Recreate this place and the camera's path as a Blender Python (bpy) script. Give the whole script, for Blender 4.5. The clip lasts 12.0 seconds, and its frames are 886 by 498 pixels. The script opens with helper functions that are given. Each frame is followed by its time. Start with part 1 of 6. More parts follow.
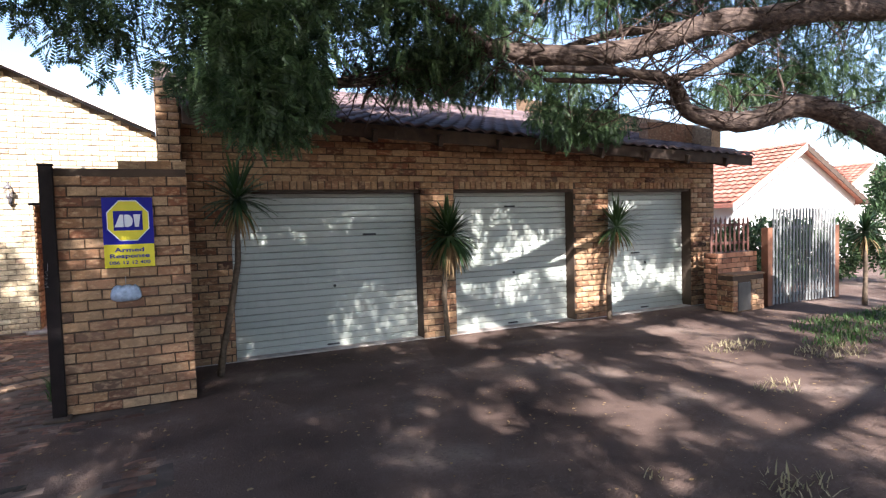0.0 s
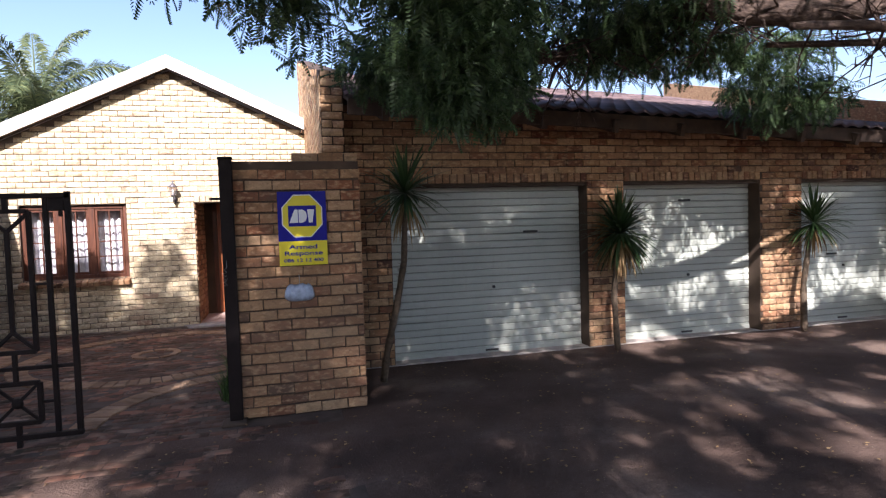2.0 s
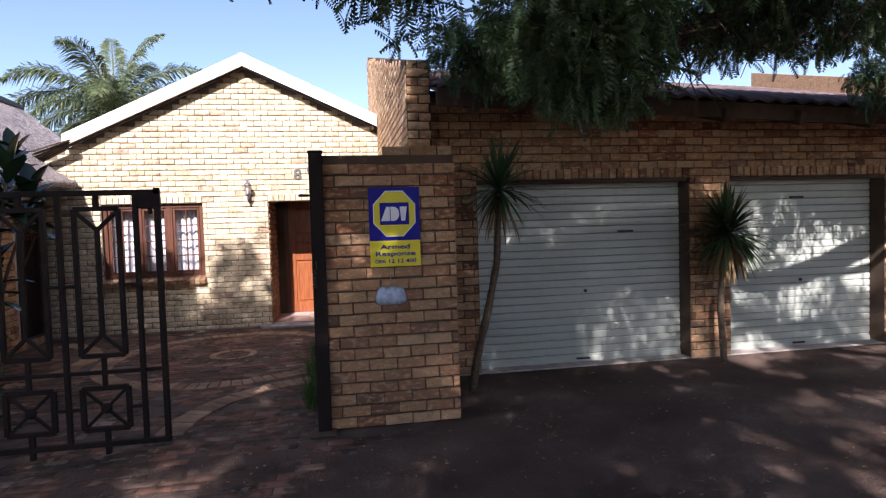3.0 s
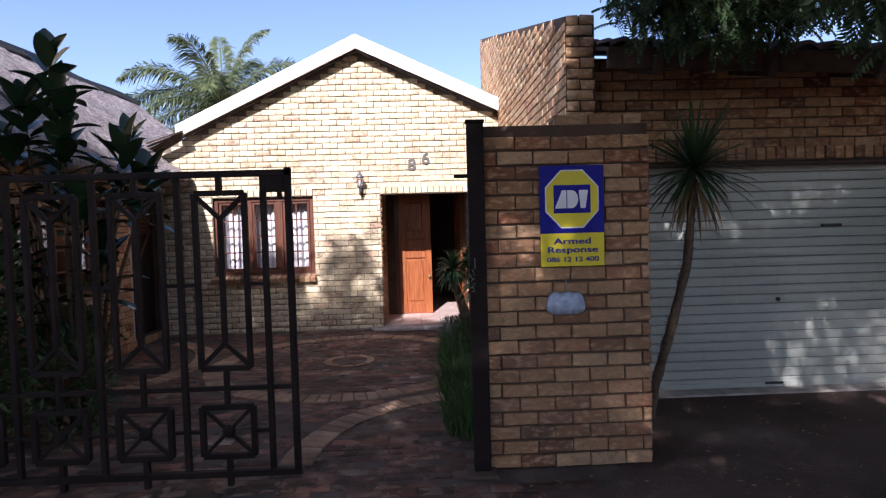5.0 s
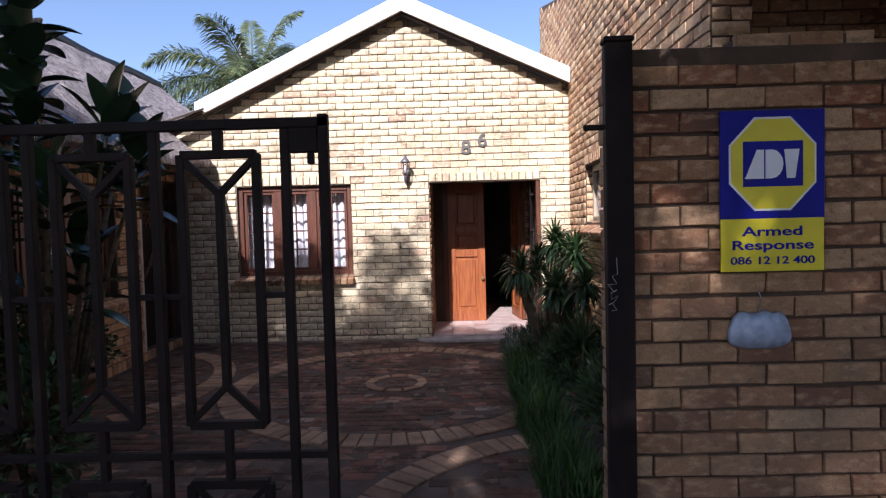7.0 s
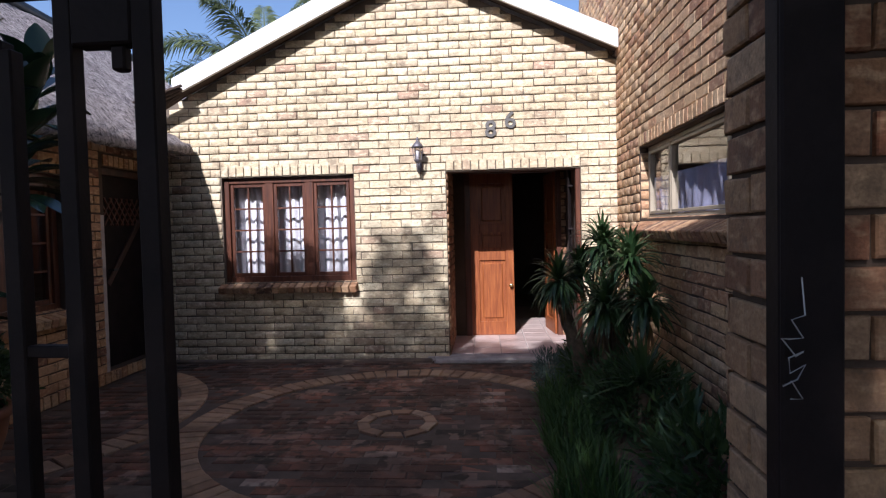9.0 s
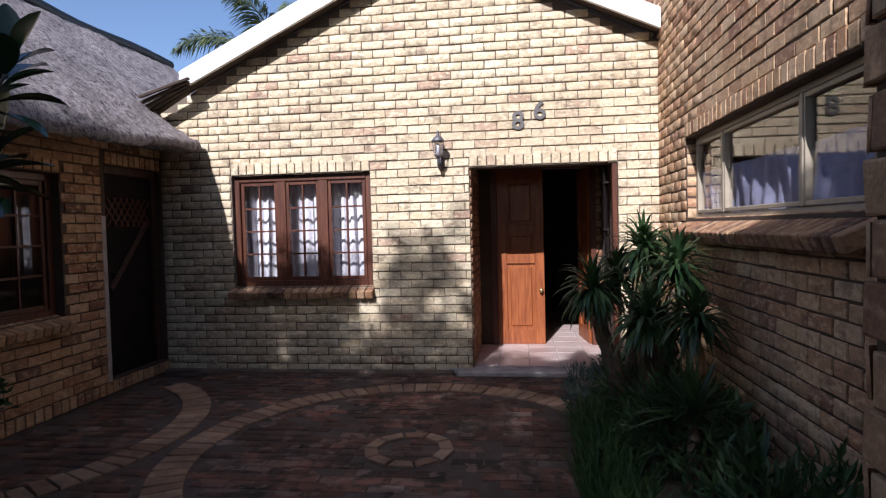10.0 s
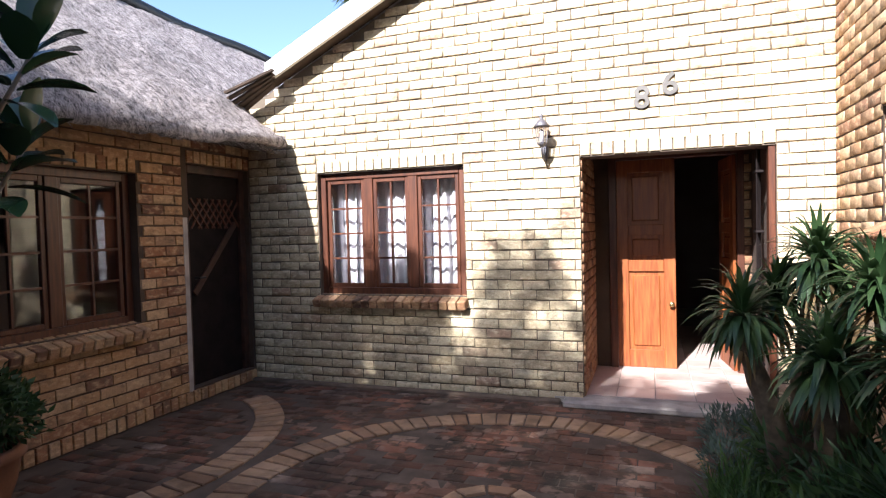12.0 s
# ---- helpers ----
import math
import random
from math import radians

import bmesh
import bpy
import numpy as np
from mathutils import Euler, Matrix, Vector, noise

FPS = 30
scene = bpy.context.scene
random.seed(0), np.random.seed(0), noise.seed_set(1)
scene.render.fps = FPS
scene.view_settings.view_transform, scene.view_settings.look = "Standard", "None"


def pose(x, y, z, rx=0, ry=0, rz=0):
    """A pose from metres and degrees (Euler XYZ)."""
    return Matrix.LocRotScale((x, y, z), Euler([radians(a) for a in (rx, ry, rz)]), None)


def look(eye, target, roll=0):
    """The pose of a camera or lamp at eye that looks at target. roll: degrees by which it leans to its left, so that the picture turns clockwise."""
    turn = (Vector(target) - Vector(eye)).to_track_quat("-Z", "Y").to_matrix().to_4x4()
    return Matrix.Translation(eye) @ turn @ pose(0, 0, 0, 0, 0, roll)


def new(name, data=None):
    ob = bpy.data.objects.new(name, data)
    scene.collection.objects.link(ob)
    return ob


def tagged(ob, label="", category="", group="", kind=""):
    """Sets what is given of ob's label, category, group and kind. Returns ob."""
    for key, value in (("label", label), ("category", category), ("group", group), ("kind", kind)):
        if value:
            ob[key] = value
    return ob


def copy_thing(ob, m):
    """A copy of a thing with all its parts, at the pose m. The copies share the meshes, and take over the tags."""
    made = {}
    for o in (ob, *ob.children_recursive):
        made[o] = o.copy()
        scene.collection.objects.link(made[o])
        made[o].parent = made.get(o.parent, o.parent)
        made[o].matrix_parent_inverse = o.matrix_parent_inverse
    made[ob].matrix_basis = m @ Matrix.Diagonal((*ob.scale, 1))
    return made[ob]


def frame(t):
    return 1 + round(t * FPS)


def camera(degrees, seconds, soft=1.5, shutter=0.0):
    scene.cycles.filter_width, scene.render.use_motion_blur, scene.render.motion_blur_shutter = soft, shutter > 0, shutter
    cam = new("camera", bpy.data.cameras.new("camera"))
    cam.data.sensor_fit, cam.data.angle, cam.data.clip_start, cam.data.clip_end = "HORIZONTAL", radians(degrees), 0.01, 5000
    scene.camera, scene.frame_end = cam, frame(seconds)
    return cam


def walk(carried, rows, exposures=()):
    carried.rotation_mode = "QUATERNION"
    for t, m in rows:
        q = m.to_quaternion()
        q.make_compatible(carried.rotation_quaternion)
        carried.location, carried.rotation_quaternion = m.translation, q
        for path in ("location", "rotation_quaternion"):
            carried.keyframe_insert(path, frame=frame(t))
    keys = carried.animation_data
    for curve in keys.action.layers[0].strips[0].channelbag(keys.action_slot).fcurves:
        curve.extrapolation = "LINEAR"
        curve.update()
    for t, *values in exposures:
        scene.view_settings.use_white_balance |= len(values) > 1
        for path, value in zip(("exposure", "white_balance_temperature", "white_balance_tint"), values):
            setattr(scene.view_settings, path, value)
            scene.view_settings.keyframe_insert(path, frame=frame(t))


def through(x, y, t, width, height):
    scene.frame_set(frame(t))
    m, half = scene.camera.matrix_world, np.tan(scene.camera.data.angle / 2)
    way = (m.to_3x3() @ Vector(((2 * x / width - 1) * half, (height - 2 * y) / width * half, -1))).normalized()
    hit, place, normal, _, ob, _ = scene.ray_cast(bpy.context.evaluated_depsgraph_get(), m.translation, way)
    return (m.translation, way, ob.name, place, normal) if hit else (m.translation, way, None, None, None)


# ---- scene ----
cam = camera(74.5, 12.0, soft=1.25)
METRES, EYE, TILT, LEAN, TURN = 6.4, 1.576, 0.0, 0.0, -25.7
ROWS = [
    (0.0, 0.0, 0.0, 0.0, -0.08, -2.84, 1.6),
    (0.5, -0.0246, 0.0196, -0.0002, 2.91, -2.76, 1.65),
    (1.0, -0.0533, 0.0375, -0.0004, 5.26, -2.71, 1.69),
    (1.5, -0.0818, 0.0589, -0.0023, 7.73, -2.68, 1.7),
    (2.0, -0.1143, 0.0871, -0.0017, 10.32, -2.68, 1.76),
    (2.5, -0.147, 0.1109, -0.0018, 13.0, -2.61, 1.75),
    (3.0, -0.1838, 0.1342, -0.0026, 15.49, -2.48, 1.71),
    (5.0, -0.3177, 0.2397, -0.0104, 23.62, -2.3, 1.59),
    (5.5, -0.3525, 0.2701, -0.0141, 24.74, -2.28, 1.53),
    (6.0, -0.3872, 0.3103, -0.0151, 25.39, -2.25, 1.47),
    (6.5, -0.4182, 0.3538, -0.0184, 26.17, -2.26, 1.5),
    (7.0, -0.4451, 0.3974, -0.0203, 26.75, -2.29, 1.43),
    (9.0, -0.5134, 0.5739, -0.0268, 29.82, -2.1, 1.38),
    (9.5, -0.5253, 0.6133, -0.0258, 31.0, -2.08, 1.41),
    (10.0, -0.5372, 0.6477, -0.0249, 33.11, -2.07, 1.43),
    (10.5, -0.551, 0.6797, -0.0237, 35.7, -2.0, 1.45),
    (11.0, -0.5621, 0.708, -0.0243, 37.83, -1.93, 1.39),
    (11.5, -0.5735, 0.742, -0.0219, 41.36, -1.86, 1.46),
    (12.0, -0.5836, 0.7688, -0.022, 45.37, -1.87, 1.53),
]
EXPOSURES = [(0.0, 2.0, 6100, 15), (1.5, 1.65, 6150, 19), (3.0, 1.2, 6100, 22), (5.0, 1.1, 5900, 23), (7.0, 0.92, 5750, 21), (9.0, 0.65, 5600, 18),
             (10.5, 0.5, 5650, 18), (11.0, 0.78, 5750, 17), (11.5, 1.42, 5800, 14), (12.0, 1.75, 5850, 13)]
walk(cam, [(t, pose(0, 0, EYE, TILT, LEAN, TURN) @ pose(METRES * x, METRES * y, METRES * z, 90 + pitch, roll, yaw)) for t, x, y, z, yaw, pitch, roll in ROWS], EXPOSURES)

# ---- world and sun ----
SUN_WAY = Vector((-0.226, -1.0, 0.79)).normalized()
world = bpy.data.worlds.new("sky")
scene.world = world
world.use_nodes = True
wn = world.node_tree.nodes
wn.clear()
sky = wn.new("ShaderNodeTexSky")
sky.sky_type = "NISHITA"
sky.sun_disc = False
sky.sun_elevation = math.asin(SUN_WAY.z)
sky.sun_rotation = math.atan2(SUN_WAY.x, SUN_WAY.y)
sky.dust_density = 1.2
wbg = wn.new("ShaderNodeBackground")
wbg.inputs[1].default_value = 0.1
wout = wn.new("ShaderNodeOutputWorld")
world.node_tree.links.new(sky.outputs[0], wbg.inputs[0])
world.node_tree.links.new(wbg.outputs[0], wout.inputs[0])
sun_data = bpy.data.lights.new("sun", "SUN")
sun_data.energy, sun_data.angle, sun_data.color = 5.0, radians(0.55), (1.0, 0.95, 0.88)
sun = new("sun", sun_data)
sun.matrix_world = look(SUN_WAY * 60, (0, 0, 0))


# ---- materials ----
class Nodes:
    """A short hand for node materials."""

    def __init__(self, name, rough=0.8, metal=0.0, spec=0.5):
        self.m = bpy.data.materials.new(name)
        self.m.use_nodes = True
        self.t = self.m.node_tree
        self.b = self.t.nodes["Principled BSDF"]
        self.b.inputs["Roughness"].default_value = rough
        self.b.inputs["Metallic"].default_value = metal
        self.b.inputs["Specular IOR Level"].default_value = spec

    def n(self, kind, **sets):
        node = self.t.nodes.new(kind)
        for k, v in sets.items():
            node.inputs[k.replace("_", " ")].default_value = v
        return node

    def link(self, a, b):
        self.t.links.new(a, b)

    def coords(self, space="Object"):
        return self.n("ShaderNodeTexCoord").outputs[space]

    def world_place(self):
        return self.n("ShaderNodeNewGeometry").outputs["Position"]

    def noise(self, scale, detail=4.0, place=None, stretch=None):
        tex = self.n("ShaderNodeTexNoise", Scale=scale, Detail=detail)
        src = place if place is not None else self.world_place()
        if stretch:
            mp = self.n("ShaderNodeMapping")
            mp.inputs["Scale"].default_value = stretch
            self.link(src, mp.inputs[0])
            src = mp.outputs[0]
        self.link(src, tex.inputs["Vector"])
        return tex.outputs["Fac"]

    def ramp(self, fac, stops):
        r = self.n("ShaderNodeValToRGB")
        els = r.color_ramp.elements
        while len(els) < len(stops):
            els.new(0.5)
        for e, (p, c) in zip(els, stops):
            e.position, e.color = p, (*c, 1)
        self.link(fac, r.inputs[0])
        return r.outputs[0]

    def mix(self, fac, a, b, mode="MIX"):
        mx = self.n("ShaderNodeMix")
        mx.data_type, mx.blend_type = "RGBA", mode
        for sock, v in ((mx.inputs[0], fac), (mx.inputs[6], a), (mx.inputs[7], b)):
            if isinstance(v, (int, float)):
                sock.default_value = v
            elif isinstance(v, tuple):
                sock.default_value = (*v, 1)
            else:
                self.link(v, sock)
        return mx.outputs[2]

    def maths(self, op, a, b=0.0):
        nd = self.n("ShaderNodeMath")
        nd.operation = op
        for sock, v in ((nd.inputs[0], a), (nd.inputs[1], b)):
            if isinstance(v, (int, float)):
                sock.default_value = v
            else:
                self.link(v, sock)
        return nd.outputs[0]

    def span(self, v, lo, hi, a=0.0, b=1.0):
        mr = self.n("ShaderNodeMapRange")
        for i, x in ((1, lo), (2, hi), (3, a), (4, b)):
            mr.inputs[i].default_value = x
        self.link(v, mr.inputs[0])
        return mr.outputs[0]

    def piece(self):
        """A random number for each piece, be it an object or an island."""
        a = self.n("ShaderNodeObjectInfo").outputs["Random"]
        b = self.n("ShaderNodeNewGeometry").outputs["Random Per Island"]
        return self.maths("FRACT", self.maths("ADD", a, b))

    def colour(self, c):
        if isinstance(c, tuple):
            self.b.inputs["Base Color"].default_value = (*c, 1)
        else:
            self.link(c, self.b.inputs["Base Color"])

    def bump(self, height, strength=0.4, distance=0.01):
        bp = self.n("ShaderNodeBump", Strength=strength, Distance=distance)
        self.link(height, bp.inputs["Height"])
        self.link(bp.outputs[0], self.b.inputs["Normal"])

    def rough(self, v):
        self.link(v, self.b.inputs["Roughness"])


def brick_material(name, tones, stain=(0.06, 0.045, 0.035)):
    k = Nodes(name, 0.85, 0, 0.3)
    base = k.ramp(k.piece(), tones)
    blot = k.span(k.noise(9, 5), 0.52, 0.72)
    c = k.mix(k.maths("MULTIPLY", blot, 0.55), base, stain)
    smear = k.noise(17, 6, stretch=(1.0, 1.0, 2.2))
    c = k.mix(k.span(smear, 0.5, 0.68, 0.0, 0.5), c, tuple(min(1.0, 1.5 * q) for q in tones[len(tones) // 2][1]))
    c = k.mix(k.span(k.noise(31, 5), 0.56, 0.7, 0.0, 0.45), c, stain)
    grain = k.noise(140, 6)
    c = k.mix(0.35, c, k.ramp(grain, [(0.3, (0.25, 0.2, 0.15)), (0.7, (0.9, 0.85, 0.75))]), "OVERLAY")
    wide = k.noise(1.1, 3)
    c = k.mix(k.span(wide, 0.35, 0.75, 0.0, 0.4), c, (0.33, 0.24, 0.15))
    k.colour(c)
    k.bump(k.maths("ADD", k.noise(45, 5), k.maths("MULTIPLY", grain, 0.5)), 0.5, 0.006)
    return k.m


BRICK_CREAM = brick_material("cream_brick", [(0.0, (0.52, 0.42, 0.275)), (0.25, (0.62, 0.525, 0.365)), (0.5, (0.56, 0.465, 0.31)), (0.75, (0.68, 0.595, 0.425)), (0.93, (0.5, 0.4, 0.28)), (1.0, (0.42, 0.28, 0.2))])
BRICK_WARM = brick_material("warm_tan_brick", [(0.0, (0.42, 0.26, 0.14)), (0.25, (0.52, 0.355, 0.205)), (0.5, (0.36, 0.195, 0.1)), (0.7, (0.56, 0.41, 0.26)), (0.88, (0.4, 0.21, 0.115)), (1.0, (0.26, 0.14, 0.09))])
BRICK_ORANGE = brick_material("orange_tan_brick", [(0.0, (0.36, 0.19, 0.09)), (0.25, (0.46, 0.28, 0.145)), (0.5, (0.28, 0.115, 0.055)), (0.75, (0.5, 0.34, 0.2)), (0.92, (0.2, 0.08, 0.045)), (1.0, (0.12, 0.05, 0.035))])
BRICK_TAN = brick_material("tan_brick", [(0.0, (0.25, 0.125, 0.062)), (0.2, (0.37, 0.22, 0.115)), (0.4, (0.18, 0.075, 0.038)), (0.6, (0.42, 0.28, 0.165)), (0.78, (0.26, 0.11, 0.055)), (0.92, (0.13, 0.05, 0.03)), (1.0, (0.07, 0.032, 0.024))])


def plain(name, colour, rough=0.8, metal=0.0, vary=0.25, scale=6.0, bump=0.2, fine=60.0, spec=0.5):
    k = Nodes(name, rough, metal, spec)
    dark = tuple(c * (1 - vary) for c in colour)
    light = tuple(min(1.0, c * (1 + vary * 0.6)) for c in colour)
    c = k.ramp(k.noise(scale, 5), [(0.3, dark), (0.7, light)])
    fine_noise = k.noise(fine, 4)
    c = k.mix(k.span(fine_noise, 0.45, 0.8, 0, 0.35), c, dark)
    k.colour(c)
    k.bump(fine_noise, bump, 0.004)
    return k.m


MORTAR = plain("mortar", (0.085, 0.055, 0.036), 0.95, vary=0.35, scale=3, bump=0.6)
MORTAR_PALE = plain("pale_mortar", (0.16, 0.125, 0.09), 0.95, vary=0.3, scale=4, bump=0.6)
STEEL_DARK = plain("dark_painted_steel", (0.014, 0.009, 0.008), 0.7, 0.0, 0.4, 8, 0.25, spec=0.2)
WHITE_PAINT = plain("white_painted_board", (0.78, 0.76, 0.72), 0.6, vary=0.12, scale=4)
CREAM_STEEL = plain("cream_window_steel", (0.36, 0.3, 0.215), 0.5, vary=0.15)
TIMBER_DARK = plain("dark_stained_timber", (0.06, 0.025, 0.014), 0.55, vary=0.45, scale=12)
RAFTER = plain("weathered_rafter", (0.07, 0.045, 0.03), 0.85, vary=0.4, scale=10)
PLASTER = plain("pale_plaster", (0.7, 0.66, 0.6), 0.9, vary=0.1, scale=2)
PALE_GREY = plain("dull_weathered_steel", (0.21, 0.215, 0.205), 0.65, 0.2, 0.3, 10)
GALV = plain("galvanised_steel", (0.42, 0.42, 0.4), 0.5, 0.6, 0.25, 10)
BLACK_METAL = plain("black_metal", (0.02, 0.02, 0.02), 0.5, vary=0.3)
IRON_GREY = plain("brushed_numerals", (0.12, 0.11, 0.1), 0.45, 0.5, 0.2)
SIGN_BLUE = plain("sign_blue", (0.008, 0.008, 0.26), 0.5, vary=0.1, spec=0.25)
SIGN_YELLOW = plain("sign_yellow", (0.78, 0.66, 0.015), 0.4, vary=0.08)
SIGN_WHITE = plain("sign_white", (0.8, 0.8, 0.82), 0.4, vary=0.05)
TERRACOTTA = plain("terracotta", (0.2, 0.085, 0.045), 0.8, vary=0.3)
CURTAIN = plain("net_curtain", (0.72, 0.7, 0.73), 0.9, vary=0.12, scale=10)
CURTAIN_BLUE = plain("blue_grey_curtain", (0.3, 0.3, 0.41), 0.9, vary=0.2, scale=10)
# Interior gloom put into the colour of the hall and rooms.
ROOM_DARK = plain("unlit_room_tone", (0.12, 0.1, 0.08), 0.9, vary=0.2, scale=2)
BRASS = plain("brass", (0.55, 0.42, 0.2), 0.3, 0.9, 0.15)
SLAT_GAP = plain("dull_shutter_joint", (0.16, 0.17, 0.15), 0.8, vary=0.3)
PLINTH = plain("stained_plaster", (0.17, 0.12, 0.085), 0.95, vary=0.45, scale=5, bump=0.7)
STONE = plain("concrete_step", (0.42, 0.37, 0.33), 0.9, vary=0.35, scale=7, bump=0.6)


def timber(name, dark, light):
    k = Nodes(name, 0.42, 0, 0.5)
    g = k.noise(7, 6, stretch=(6, 6, 0.5))
    c = k.ramp(g, [(0.3, dark), (0.7, light)])
    k.colour(k.mix(k.span(k.noise(80, 3, stretch=(3, 3, 0.2)), 0.5, 0.75, 0, 0.4), c, dark))
    k.bump(g, 0.15, 0.003)
    return k.m


DOOR_WOOD = timber("varnished_meranti", (0.17, 0.04, 0.011), (0.35, 0.11, 0.029))
WINDOW_WOOD = timber("brown_window_wood", (0.052, 0.016, 0.008), (0.125, 0.04, 0.017))


def shutter_material():
    k = Nodes("painted_shutter", 0.45, 0, 0.5)
    c = k.ramp(k.noise(1.3, 5), [(0.3, (0.37, 0.395, 0.345)), (0.7, (0.47, 0.49, 0.43))])
    drip = k.noise(5, 5, stretch=(5, 5, 0.5))
    c = k.mix(k.span(drip, 0.55, 0.8, 0, 0.35), c, (0.3, 0.29, 0.24))
    k.colour(c)
    k.bump(k.noise(25, 3), 0.12, 0.004)
    return k.m


SHUTTER = shutter_material()


def thatch_material():
    k = Nodes("weathered_thatch", 0.95, 0, 0.15)
    fibre = k.noise(60, 6, stretch=(1.0, 3.0, 1.0))
    tuft = k.noise(16, 7, stretch=(1.0, 1.6, 1.0))
    c = k.ramp(k.maths("ADD", k.maths("MULTIPLY", fibre, 0.6), k.maths("MULTIPLY", tuft, 0.4)), [(0.38, (0.05, 0.043, 0.043)), (0.47, (0.3, 0.26, 0.252)), (0.6, (0.7, 0.62, 0.6))])
    c = k.mix(k.span(k.noise(3, 5), 0.5, 0.7, 0, 0.45), c, (0.16, 0.135, 0.13))
    k.colour(c)
    k.bump(k.maths("ADD", fibre, tuft), 1.0, 0.05)
    return k.m


THATCH = thatch_material()


def tile_material(name, tones):
    k = Nodes(name, 0.75, 0, 0.4)
    c = k.ramp(k.piece(), tones)
    c = k.mix(k.span(k.noise(8, 5), 0.5, 0.72, 0, 0.5), c, (0.08, 0.06, 0.055))
    k.colour(c)
    k.bump(k.noise(40, 4), 0.35, 0.005)
    return k.m


TILE_BROWN = tile_material("weathered_brown_tile", [(0, (0.07, 0.047, 0.046)), (0.5, (0.11, 0.074, 0.072)), (1, (0.16, 0.11, 0.108))])
TILE_RED = tile_material("red_roof_tile", [(0, (0.36, 0.13, 0.085)), (0.5, (0.44, 0.18, 0.12)), (1, (0.5, 0.24, 0.17))])


def paver_material(name, tones, moss):
    k = Nodes(name, 0.88, 0, 0.3)
    c = k.ramp(k.piece(), tones)
    c = k.mix(k.span(k.noise(2.6, 7), 0.42, 0.62, 0, moss), c, (0.045, 0.034, 0.026))
    c = k.mix(k.span(k.noise(7.5, 4), 0.5, 0.58, 0, moss * 0.7), c, (0.028, 0.026, 0.017))
    c = k.mix(k.span(k.noise(11, 5), 0.58, 0.7, 0, 0.35), c, (0.22, 0.15, 0.115))
    c = k.mix(k.span(k.noise(6.5, 3), 0.55, 0.6, 0, moss * 0.65), c, (0.25, 0.165, 0.125))
    c = k.mix(k.span(k.noise(1.7, 6), 0.42, 0.6, 0, moss * 0.7), c, (0.062, 0.035, 0.025))
    k.colour(c)
    k.bump(k.maths("ADD", k.noise(60, 5), k.noise(14, 4)), 0.5, 0.007)
    return k.m


PAVER_RED = paver_material("worn_red_paver", [(0, (0.1, 0.045, 0.03)), (0.4, (0.2, 0.085, 0.052)), (0.75, (0.27, 0.125, 0.08)), (0.92, (0.28, 0.16, 0.11)), (1, (0.4, 0.31, 0.25))], 1.0)
PAVER_EDGE = paver_material("ochre_edging_brick", [(0, (0.3, 0.17, 0.1)), (0.5, (0.4, 0.25, 0.15)), (1, (0.46, 0.31, 0.2))], 0.35)


def earth_material():
    k = Nodes("bare_earth_drive", 0.95, 0, 0.2)
    c = k.ramp(k.noise(0.9, 7), [(0.3, (0.055, 0.034, 0.027)), (0.55, (0.125, 0.083, 0.066)), (0.75, (0.25, 0.185, 0.15))])
    c = k.mix(k.span(k.noise(30, 6), 0.5, 0.7, 0, 0.45), c, (0.09, 0.06, 0.045))
    spots = k.span(k.noise(70, 3), 0.68, 0.74)
    c = k.mix(k.maths("MULTIPLY", spots, 0.6), c, (0.4, 0.33, 0.22))
    k.colour(c)
    k.bump(k.maths("ADD", k.noise(18, 7), k.noise(80, 4)), 0.8, 0.02)
    return k.m


EARTH = earth_material()


def leaf_material(name, low, high, rough=0.5, through=0.25):
    k = Nodes(name, rough, 0, 0.4)
    c = k.ramp(k.piece(), [(0, low), (0.6, tuple((a + b) / 2 for a, b in zip(low, high))), (1, high)])
    k.colour(c)
    tr = k.n("ShaderNodeBsdfTranslucent")
    k.link(c, tr.inputs[0])
    mx = k.n("ShaderNodeMixShader")
    mx.inputs[0].default_value = through
    k.link(k.b.outputs[0], mx.inputs[1])
    k.link(tr.outputs[0], mx.inputs[2])
    k.link(mx.outputs[0], k.t.nodes["Material Output"].inputs[0])
    return k.m


LEAF_TREE = leaf_material("feathery_tree_leaf", (0.035, 0.065, 0.03), (0.11, 0.18, 0.07), 0.5, 0.42)
LEAF_PALM = leaf_material("palm_leaf", (0.03, 0.055, 0.03), (0.2, 0.23, 0.095), 0.4)
LEAF_YUCCA = leaf_material("yucca_leaf", (0.02, 0.048, 0.016), (0.075, 0.125, 0.045), 0.4)
LEAF_DRY = leaf_material("dry_yucca_leaf", (0.2, 0.12, 0.05), (0.34, 0.24, 0.12), 0.8)
LEAF_RUBBER = leaf_material("rubber_plant_leaf", (0.015, 0.035, 0.015), (0.035, 0.07, 0.03), 0.25, 0.1)
LEAF_SHRUB = leaf_material("shrub_leaf", (0.03, 0.06, 0.02), (0.08, 0.14, 0.05), 0.45)
LEAF_SILVER = leaf_material("silver_green_leaf", (0.07, 0.11, 0.09), (0.15, 0.2, 0.17), 0.6)
GRASS = leaf_material("grass_blade", (0.03, 0.065, 0.014), (0.09, 0.17, 0.04), 0.6)
GRASS_DRY = leaf_material("dry_grass_blade", (0.25, 0.21, 0.11), (0.42, 0.36, 0.22), 0.8)


